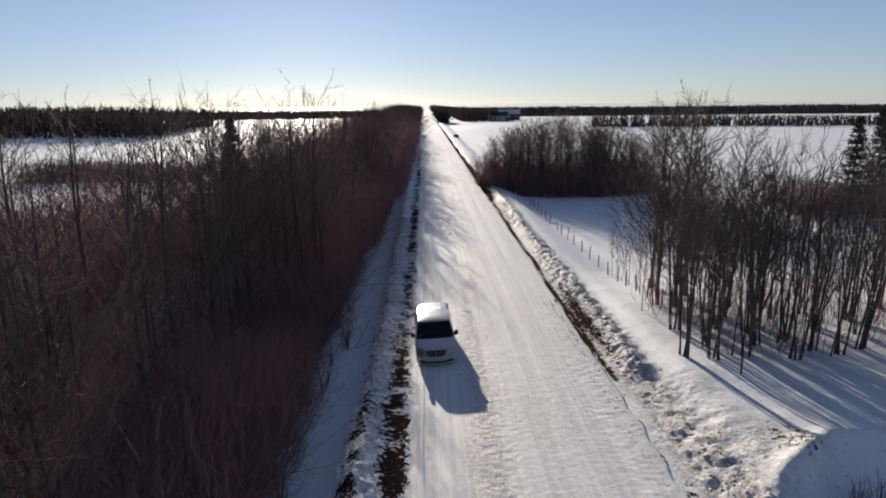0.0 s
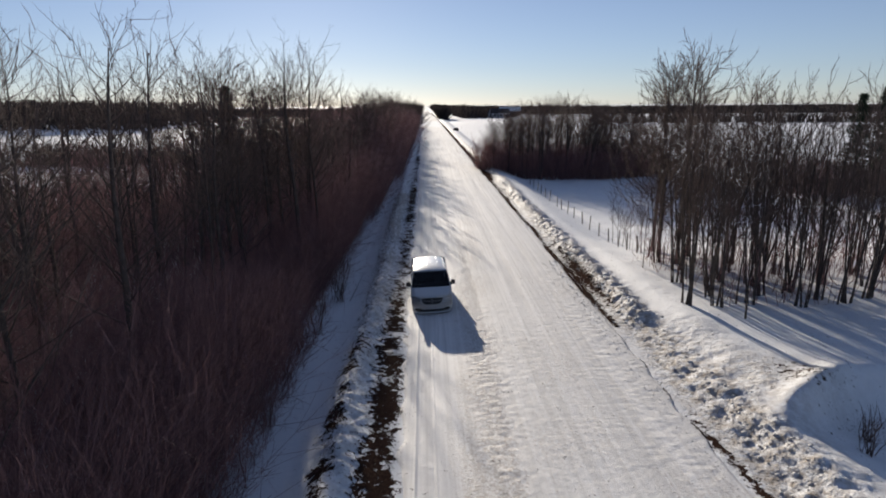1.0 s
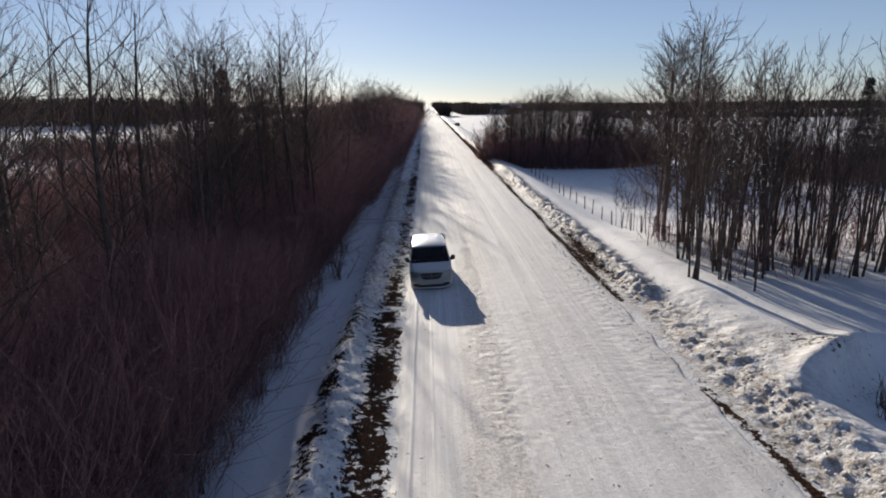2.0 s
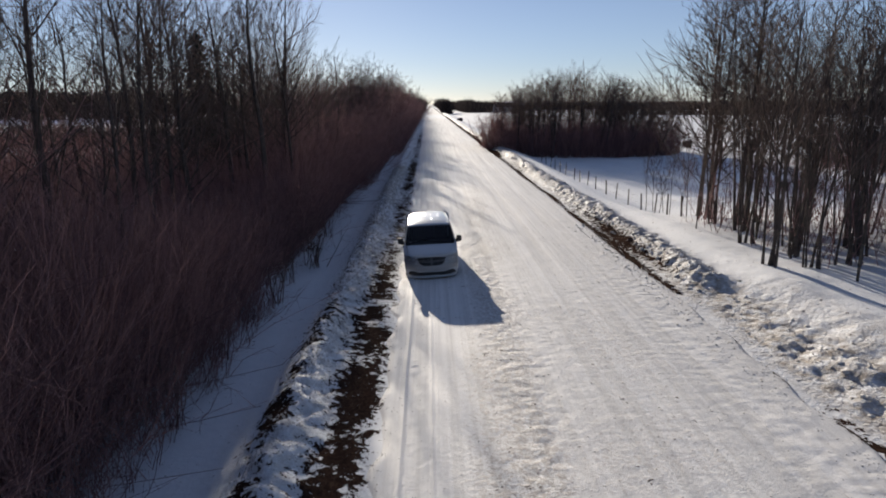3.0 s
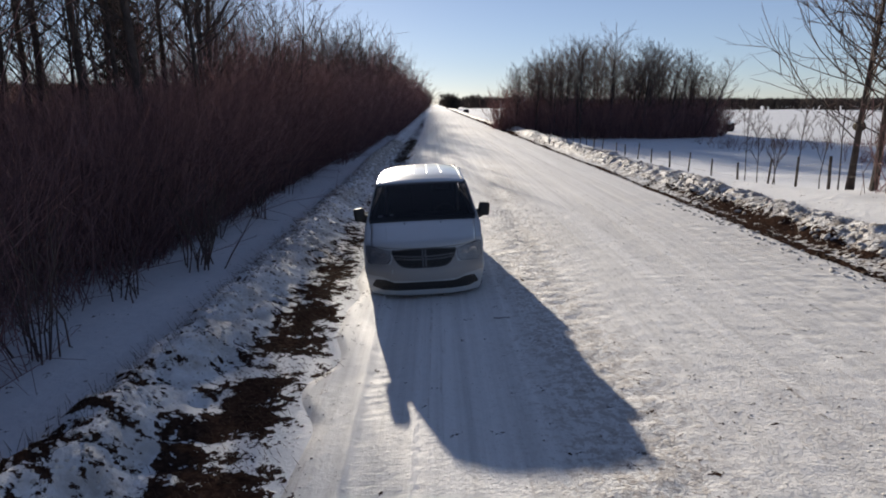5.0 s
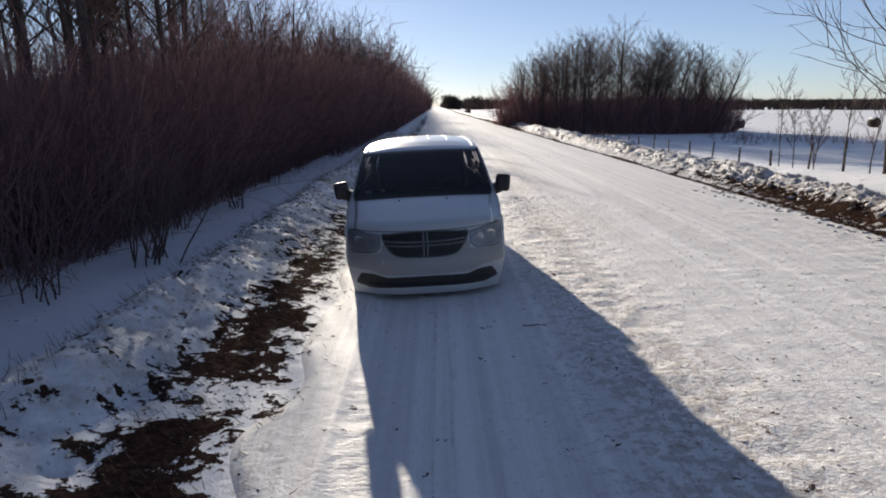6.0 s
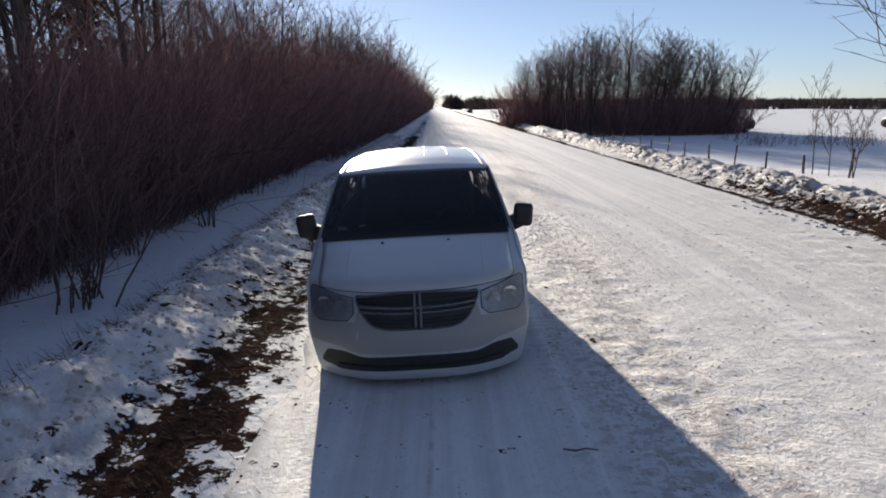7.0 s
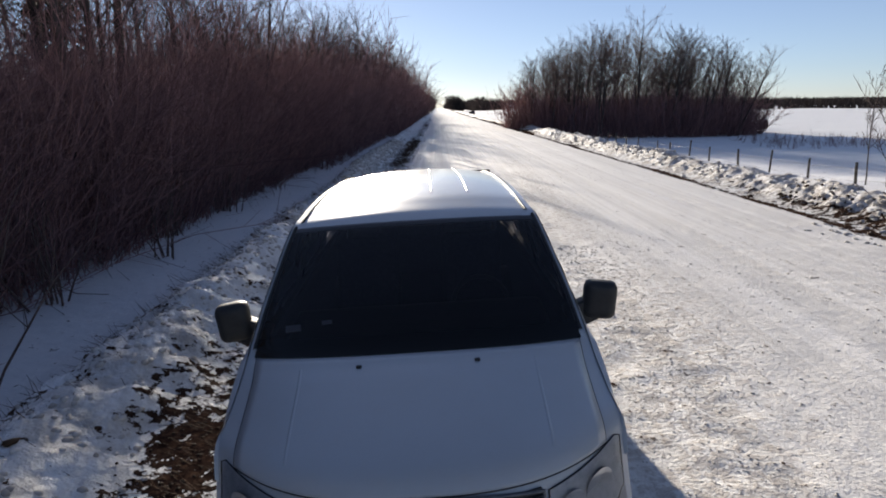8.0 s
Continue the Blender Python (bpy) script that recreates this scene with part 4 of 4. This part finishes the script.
        # mirror
        mirror = part("wing_mirror", shaped("wing_mirror", M_BLACK, block((0.20, 0.13, 0.235), (sign * 1.105, 1.34, 1.165), (0, sign * 6, sign * -8)), 0.062, 6), van, "black wing mirror")
        part("mirror_arm", shaped("mirror_arm", M_BLACK, block((0.20, 0.10, 0.15), (sign * 1.0, 1.36, 1.085), (0, sign * -22, 0)), 0.02, 3), mirror)
        part("mirror_glass", shaped("mirror_glass", M_CHROME, block((0.16, 0.006, 0.19), (sign * 1.115, 1.407, 1.165), (0, 0, sign * -8)), 0.002), mirror)
    # cabin
    part("headliner", grid_mesh("headliner", [[shell(t, s, 0) - np.array((0, 0, 0.03)) for s in np.linspace(-0.985, 0.985, 21)] for t in np.linspace(T_TOP - 0.05, 18.6, 20)], M_CLOTH), van)
    part("tailgate_lining", shaped("tailgate_lining", M_CLOTH, block((1.6, 0.04, 1.35), (0, 4.80, 0.98), (9, 0, 0)), 0.01), van)
    part("cabin_floor", shaped("cabin_floor", M_CLOTH, block((1.7, 4.0, 0.06), (0, 2.95, 0.42))), van)
    for sign in (-1, 1):
        part("door_lining", shaped("door_lining", M_CLOTH, block((0.05, 3.7, 0.62), (sign * 0.90, 3.1, 0.74)), 0.02), van)
    part("dashboard", shaped("dashboard", M_BLACK, block((1.62, 0.62, 0.30), (0, 1.42, 0.92), (8, 0, 0)), 0.07, 4), van)
    for x, y, z, w, d in ((-0.73, 1.21, 1.142, 0.085, 0.05), (-0.54, 1.26, 1.150, 0.06, 0.03)):
        part("paper", shaped("paper", M_PAPER, block((w, d, 0.004), (x, y, z), (28, 0, 10))), van, "white paper slip propped behind the windscreen")
    ring = [(0.42 + 0.19 * math.cos(a), 1.86 + 0.07 * math.sin(a), 1.02 + 0.17 * math.sin(a)) for a in np.linspace(0, 2 * math.pi, 25)]
    steering = part("steering_wheel", line_tube("steering_wheel", M_BLACK, ring, 0.016, 8), van)
    part("hub", shaped("hub", M_BLACK, block((0.32, 0.05, 0.07), (0.40, 1.85, 1.01), (-22, 0, 0)), 0.02), steering)
    for x, y in ((-0.42, 2.35), (0.42, 2.35), (-0.45, 3.3), (0.45, 3.3)):
        seat = part("seat", shaped("seat", M_CLOTH, block((0.5, 0.5, 0.18), (x, y, 0.72)), 0.06, 3), van, "dark cloth seat")
        part("backrest", shaped("backrest", M_CLOTH, block((0.48, 0.16, 0.66), (x, y + 0.28, 1.04), (-12, 0, 0)), 0.06, 3), seat)
        part("headrest", shaped("headrest", M_CLOTH, block((0.26, 0.11, 0.17), (x, y + 0.37, 1.46), (-8, 0, 0)), 0.04, 3), seat)
    part("underbody", shaped("underbody", M_BLACK, block((1.5, 4.6, 0.16), (0, 2.6, 0.27)), 0.03), van)
    return van


van = make_van()
van.matrix_basis = pose(0.052, -0.14, 0.014, 0, -2.4, 1.3)
tagged(van, "parked white minivan with salt-stained bumper and dark windows", "van")


# ---- things by the road and in the fields ----
def lumps(name, seed, spots, sizes, mat, label, category, flat=0.7):
    """Broken lumps lying on the ground, as one object."""
    rng = np.random.RandomState(seed)
    bm = bmesh.new()
    bmesh.ops.create_icosphere(bm, subdivisions=1, radius=1)
    base = np.array([v.co[:] for v in bm.verts])
    tris = np.array([[v.index for v in f.verts] for f in bm.faces])
    bm.free()
    xy = np.asarray(spots, float)
    n = len(xy)
    z = np.where((xy[:, 0] > ROAD_L) & (xy[:, 0] < ROAD_R), road_top(xy[:, 0], xy[:, 1]), ground_z(xy[:, 0], xy[:, 1]))
    r = rng.uniform(0, 1, n) ** 2.2 * (sizes[1] - sizes[0]) + sizes[0]
    shape = base[None] * (1 + rng.normal(0, 0.16, (n, len(base), 1))) * (r[:, None, None] * rng.uniform(0.6, 1.3, (n, 1, 3)) * np.array((1, 1, flat)))
    a = rng.uniform(0, 6.28, n)
    turned = np.stack([shape[..., 0] * np.cos(a)[:, None] - shape[..., 1] * np.sin(a)[:, None], shape[..., 0] * np.sin(a)[:, None] + shape[..., 1] * np.cos(a)[:, None], shape[..., 2]], -1)
    verts = turned + np.column_stack([xy, z - 0.1 * r])[:, None]
    me = fast_mesh(name, verts.reshape(-1, 3), (np.arange(n)[:, None, None] * len(base) + tris[None]).reshape(-1, 3), mat)
    return tagged(new(name, me), label, category, kind="stuff")


def along(seed, count, mid, wide, y0, y1, weight=None):
    rng = np.random.RandomState(seed)
    y = rng.uniform(y0, y1, count * 3)
    x = mid + rng.normal(0, wide, count * 3)
    if weight:
        keep = rng.rand(count * 3) < weight(x, y)
        x, y = x[keep], y[keep]
    return np.column_stack([x, y])[:count]


lumps("snow_clods", 81, along(81, 4600, -2.72, 0.30, -30, 40), (0.015, 0.11), M_GRIT, "ploughed snow clods on the roadside bank", "snow")
open_gap = lambda x, y: 0.15 + 0.85 * (smooth(-2.6, -1.0, y) + smooth(-4.6, -9.5, y))
lumps("snow_clods", 82, along(82, 2800, 9.6, 0.42, -30, 50, open_gap), (0.015, 0.10), M_GRIT, "ploughed snow clods on the field bank", "snow")
lumps("snow_clods", 83, along(83, 500, 7.7, 0.25, -28, 10), (0.015, 0.06), M_GRIT, "small snow clods along the road edge", "snow")
lumps("snow_clods", 84, np.concatenate([along(84, 3200, 2.05, 0.5, -8, 8), along(85, 1500, 4.2, 1.3, -12, 10)]), (0.006, 0.022), M_GRIT, "loose snow crumbs on the road", "snow", 0.5)
lumps("soil_clods", 86, np.concatenate([along(86, 6000, -1.66, 0.26, -30, 45), along(89, 420, -3.1, 0.16, -30, 40)]), (0.01, 0.055), M_CLOD, "frozen soil clods in the grass strip", "soil", 0.6)
lumps("soil_clods", 87, np.concatenate([along(87, 220, 9.1, 0.3, 4, 14), along(88, 350, 8.3, 0.12, -2, 40)]), (0.015, 0.08), M_CLOD, "frozen soil clods along the ploughed bank", "soil", 0.6)


def dead_grass(name, seed, spots, label, length=(0.03, 0.13), lie=0.3, thick=0.0035):
    rng = np.random.RandomState(seed)
    xy = np.asarray(spots, float)
    n = len(xy)
    z = np.where(xy[:, 0] > ROAD_L, road_top(xy[:, 0], xy[:, 1]), ground_z(xy[:, 0], xy[:, 1]))
    a, l = rng.uniform(0, 6.28, n), rng.uniform(*length, n)
    way = np.column_stack([np.cos(a), np.sin(a), rng.uniform(0.0, lie * 2, n)])
    t = Tubes()
    t.tube(shoots(rng, np.column_stack([xy, z + 0.004]), way, l, 1, 0.2, 0.0), (thick, thick * 0.3), 3)
    return tagged(new(name, t.mesh(name, M_GRASS)), label, "grass", kind="stuff")


dead_grass("dead_grass", 91, along(91, 8000, -1.66, 0.27, -31, 40), "flattened brown dead grass and leaves beside the road")
dead_grass("dead_grass", 92, along(92, 2600, -3.1, 0.2, -31, 40), "brown grass poking from the snow bank", (0.05, 0.2), 0.8)
dead_grass("dead_grass", 93, np.concatenate([along(93, 1500, 9.1, 0.35, 2, 16), along(94, 900, 12.7, 0.9, -10.6, -7.2)]), "brown grass in the ploughed bank", (0.08, 0.35), 0.8)
dead_grass("dead_grass", 99, np.concatenate([along(99, 1500, 14.5, 2.6, -8.5, 3), along(100, 900, 18.0, 4.0, -6, 4)]), "thin dead grass poking through the snow by the trees", (0.05, 0.22), 0.7, 0.004)
dead_grass("straw", 95, np.concatenate([along(96, 40, -1.05, 0.2, -8, 6), along(97, 14, 2.5, 1.5, -8, 8)]), "stray straws lying on the road", (0.03, 0.10), 0.02, 0.0025)
dead_grass("dead_grass", 98, along(98, 120, -5.6, 0.35, -31, 40), "thin dead stalks at the wood's edge", (0.2, 0.8), 1.6, 0.005)


# small shrubs in the ditch
def shrub(seed, stems, tall):
    rng = np.random.RandomState(seed)
    bush = new("shrub")
    n = stems
    way = np.column_stack([rng.normal(0, 0.15, n), rng.normal(0, 0.15, n), np.ones(n)])
    start = np.column_stack([rng.normal(0, 0.13, (n, 2)), np.full(n, -0.08)])
    h = rng.uniform(*tall, n)
    pts = shoots(rng, start, way, h, 4, 0.12, 0.05)
    t, w = Tubes(), Tubes()
    t.tube(pts, 0.013 * np.array((1.2, 1, 0.8, 0.6, 0.3)), 4)
    for _ in range(4):
        i = rng.randint(1, 4, n)
        q = pts[np.arange(n), i]
        w.tube(shoots(rng, q, rng.normal(0, 0.5, (n, 3)) + np.array((0, 0, 0.7)), h * rng.uniform(0.2, 0.45, n), 2, 0.2, 0.1), (0.006, 0.004, 0.002), 3)
    part("stem", t.mesh("stem", M_TWIG), bush)
    part("crown", w.mesh("crown", M_TWIG), bush)
    return bush


SHRUBS = [shrub(101, 9, (0.9, 2.0)), shrub(102, 12, (1.2, 2.8)), shrub(103, 7, (0.6, 1.5))]
plant(SHRUBS, [(-4.75, 3.2), (-4.95, 3.7), (-5.4, 1.2), (-5.6, 6.5), (-5.3, -1.6), (-5.7, -3.4), (-5.2, 9.5), (-5.9, 11.5), (-5.6, -6.5), (-5.4, -10), (-5.8, 15), (-5.6, 20), (-5.5, -15), (-5.8, -20), (-6.0, 26)], "small leafless shrub rising from the snowy ditch", "shrub", "shrubs in the ditch", (0.8, 1.15), seed=15)
SLIM = [bare_tree("sapling", 121 + k, h, 0.028, 10, 32, 0.35) for k, h in enumerate((4.4, 3.6, 3.0))]
plant(SLIM, [(14.0, 17.9), (14.2, 17.1), (14.1, 15.8), (14.0, 13.9), (14.3, 12.9), (14.6, 16.4), (13.9, 11.2), (14.4, 10.2), (17.8, 15.0), (12.2, 6.0)], "slim leafless sapling beside the fence", "sapling", "saplings by the fence", (0.85, 1.1), seed=16)

# the fence
rng = random.Random(17)
POSTS = [-3.0, 0.5, 3.4, 6.6, 9.2, 11.4, 13.2, 15.2, 17.9, 20.6, 23.2, 26.1, 29.2, 31.7, 34.4, 36.8, 40.7, 43.1, 45.8, 48.5, 51.5, 54.5]


def fence_post(tall, r, lean):
    post = new("fence_post")
    t = Tubes()
    t.tube([(0, 0, -0.3), (lean * 0.3, 0, 0.3), (lean * 0.7, 0.01, 0.7), (lean, 0, tall), (lean, 0, tall + 0.005)], (r * 1.05, r, r * 0.97, r * 0.92, r * 0.2), 8)
    part("stake", t.mesh("stake", M_POST), post)
    for z in (0.45, 0.85):
        a, w = np.linspace(0, 6.3, 9), Tubes()
        w.tube(np.column_stack([lean * z + (r + 0.004) * np.cos(a), (r + 0.004) * np.sin(a), z + 0.003 * a]), [0.003] * 9, 3)
        part("wire_tie", w.mesh("wire_tie", M_WIRE), post)
    return post


KINDS = [fence_post(1.12, 0.044, 0.0), fence_post(1.2, 0.04, 0.08), fence_post(1.05, 0.048, -0.05)]
tops = []
for n, y in enumerate(POSTS):
    ob = KINDS[n] if n < 3 else copy_thing(KINDS[n % 3], Matrix())
    x = 13.65 + rng.uniform(-0.06, 0.06)
    place(ob, x, y, rng.uniform(-12, 12), rng.uniform(0.92, 1.08))
    tagged(ob, "weathered grey wooden fence post in the snow", "fence post", "field fence")
    tops.append((x, y, float(ground_z(x, y))))
for z in (0.45, 0.85):
    w = Tubes()
    w.tube([(x - 0.06, y, b + z) for x, y, b in tops], [0.004] * len(tops), 4)
    tagged(new("fence_wire", w.mesh("fence_wire", M_WIRE)), "thin rusted wire strung along the fence posts", "wire")


# spruces
def spruce(seed, tall, wide):
    r = np.random.RandomState(seed)
    tree, t, f = new("spruce"), Tubes(), Tubes()
    t.tube([(0, 0, -0.3), (0, 0, tall * 0.5), (0.03, 0, tall)], (0.19, 0.11, 0.02), 7)
    n = 330
    h = np.sort(r.uniform(0.06, 0.98, n))
    a = np.arange(n) * 2.4 + r.normal(0, 0.3, n)
    reach = wide * (1 - h) ** 0.85 * r.uniform(0.7, 1.15, n) + 0.12
    start = np.column_stack([0 * h, 0 * h, h * tall])
    way = np.column_stack([np.cos(a), np.sin(a), r.uniform(-0.35, 0.05, n)])
    pts = shoots(r, start, way, reach, 3, 0.06, 0.06)
    t.tube(pts, np.array((0.022, 0.016, 0.01, 0.004)), 3)
    for k in range(14):
        u = r.uniform(0.25, 2.98, n)
        i = u.astype(int)
        q = pts[np.arange(n), i] + (pts[np.arange(n), i + 1] - pts[np.arange(n), i]) * (u - i)[:, None]
        d = np.column_stack([np.cos(a), np.sin(a), 0 * a]) * 0.5 + r.normal(0, 0.55, (n, 3)) + np.array((0, 0, -0.25))
        f.tube(shoots(r, q, d, r.uniform(0.18, 0.42, n), 1, 0.1, 0), (0.055, 0.012), 3)
    part("trunk", t.mesh("trunk", M_BARK), tree)
    part("crown", f.mesh("crown", M_NEEDLE), tree, "dark green needled boughs")
    return tree


SPRUCES = [spruce(131, 12.8, 3.0), spruce(132, 13.4, 3.2)]
plant(SPRUCES, [(49.5, 43.0), (53.0, 44.0), (56.5, 46.5), (59.5, 43.5), (-17.5, 28.0)], "dark green spruce standing in the snow", "spruce", "spruces in the field", (0.9, 1.05), seed=18)
thicket("undergrowth", 133, rand_spots(133, 1500, 43, 62, 40, 52), (1.5, 5.0), "brown leafless brush round the spruces", 0.016)
thicket("undergrowth", 134, rand_spots(134, 900, 26, 75, 44, 54), (0.2, 0.9), "low dead weeds along a field edge", 0.014)
thicket("undergrowth", 135, rand_spots(135, 420, 28, 40, 28, 33), (0.3, 1.0), "low dead weeds in the field", 0.014)


# hay bales
def bale(seed):
    r = np.random.RandomState(seed)
    ob, rows = new("hay_bale"), []
    for x, rad in ((-0.6, 0.02), (-0.62, 0.45), (-0.6, 0.66), (-0.54, 0.73), (0.0, 0.76), (0.54, 0.73), (0.6, 0.66), (0.62, 0.45), (0.6, 0.02)):
        a = np.linspace(0, 2 * math.pi, 25)
        wob = 1 + 0.03 * np.sin(3 * a + seed) + 0.02 * np.sin(7 * a)
        rows.append([(x, rad * w * math.cos(k), 0.70 + rad * w * math.sin(k) * 0.95) for k, w in zip(a, wob)])
    part("roll", grid_mesh("roll", rows, M_HAY), ob)
    cap = [[(x, rad * math.cos(k), 0.70 + rad * math.sin(k) + 0.02) for k in np.linspace(0.7, 2.4, 9)] for x, rad in ((-0.6, 0.74), (-0.3, 0.80), (0.1, 0.81), (0.58, 0.75))]
    part("snow_cap", grid_mesh("snow_cap", cap, M_CHUNK, thick=0.05, facing=(0, 0, 1)), ob, "snow lying on the bale")
    return ob


BALES = [bale(1), bale(2)]
plant(BALES, [(41.5, 79.0), (58.6, 77.0), (-127.0, 290.0), (-80.7, 190.0), (-56.5, 191.0), (-62.5, 186.0)], "weathered round hay bale capped with snow", "hay bale", "bales in the fields", (0.82, 0.95), (20, 160), seed=19)


# buildings far off
def gable_house(name, w, d, h, rise, wall, roof):
    ob = new(name)
    part("walls", shaped("walls", wall, block((w, d, h), (0, 0, h / 2))), ob)
    for sign in (-1, 1):
        half = math.hypot(d / 2 + 0.4, rise)
        part("roof_slope", shaped("roof_slope", roof, block((w + 0.8, half, 0.18), (0, sign * (d / 4 + 0.2), h + rise / 2 - 0.1), (-sign * math.degrees(math.atan2(rise, d / 2 + 0.4)), 0, 0))), ob)
    def gable(bm, x):
        f = bm.faces.new([bm.verts.new(p) for p in ((x, -d / 2, h), (x, d / 2, h), (x, 0, h + rise - 0.15))])
        bmesh.ops.solidify(bm, geom=[f], thickness=0.12)
    for x in (-w / 2 + 0.07, w / 2 - 0.07):
        part("gable", shaped("gable", wall, lambda bm: gable(bm, x)), ob)
    for k in range(3):
        win = part("window", shaped("window", M_WALL, block((1.5, 0.12, 1.3), (-w / 3 + k * w / 3, -d / 2 - 0.05, h * 0.55))), ob)
        part("pane", shaped("pane", M_PANE, block((1.2, 0.06, 1.0), (-w / 3 + k * w / 3, -d / 2 - 0.10, h * 0.55))), win)
    return ob


house = place(gable_house("farmhouse", 13, 9, 3.6, 3.0, M_WALL, M_ROOF), 53, 430, 12)
tagged(house, "far farmhouse with pale walls and dark gabled roof", "house")
barn = place(gable_house("barn", 16, 10, 4.5, 3.2, M_SHED, M_CHUNK), 66, 470, -8)
tagged(barn, "far dark barn with a snow-covered roof", "barn")
shed = place(gable_house("field_shed", 5.0, 2.6, 0.7, 0.6, M_SHED, M_SHED), -43.5, 116, 10)
tagged(shed, "low dark shelter half buried in the field", "shelter")
PALE = bare_tree("bare_tree", 141, 11, 0.2, 40, 50, 0.2)
for o in PALE.children:
    o.data.materials[0] = M_PALE
tagged(place(PALE, 57, 405, 0), "pale frosted leafless tree beside the farmhouse", "tree")


# a dark lump of scrap on the verge and a stick on the road
def boulder(bm):
    bmesh.ops.create_icosphere(bm, subdivisions=3, radius=1)
    for v in bm.verts:
        v.co *= 1 + 0.22 * noise.noise(v.co * 1.7)
        v.co = Vector((v.co.x * 1.1, v.co.y * 1.3, v.co.z * 0.75 + 0.35))


tagged(place(new("boulder", shaped("boulder", M_SHED, boulder)), 11.6, 212), "dark boulder beside the far road", "boulder")
stick = Tubes()
stick.tube([(1.02, -1.35, 0.074), (1.1, -1.38, 0.078), (1.17, -1.36, 0.082), (1.25, -1.39, 0.084)], (0.006, 0.008, 0.006, 0.004), 5)
tagged(new("stick", stick.mesh("stick", M_TWIG)), "short dark stick lying on the road", "stick")
stump_spots = [(13.7, -10.9), (15.0, -10.4), (12.9, -12.1)]
plant([shrub(151, 14, (0.5, 1.3)), shrub(152, 10, (0.5, 1.2))], stump_spots, "dead brown weeds by the ploughed heap", "shrub", "weeds by the heap", (0.9, 1.1), seed=20)
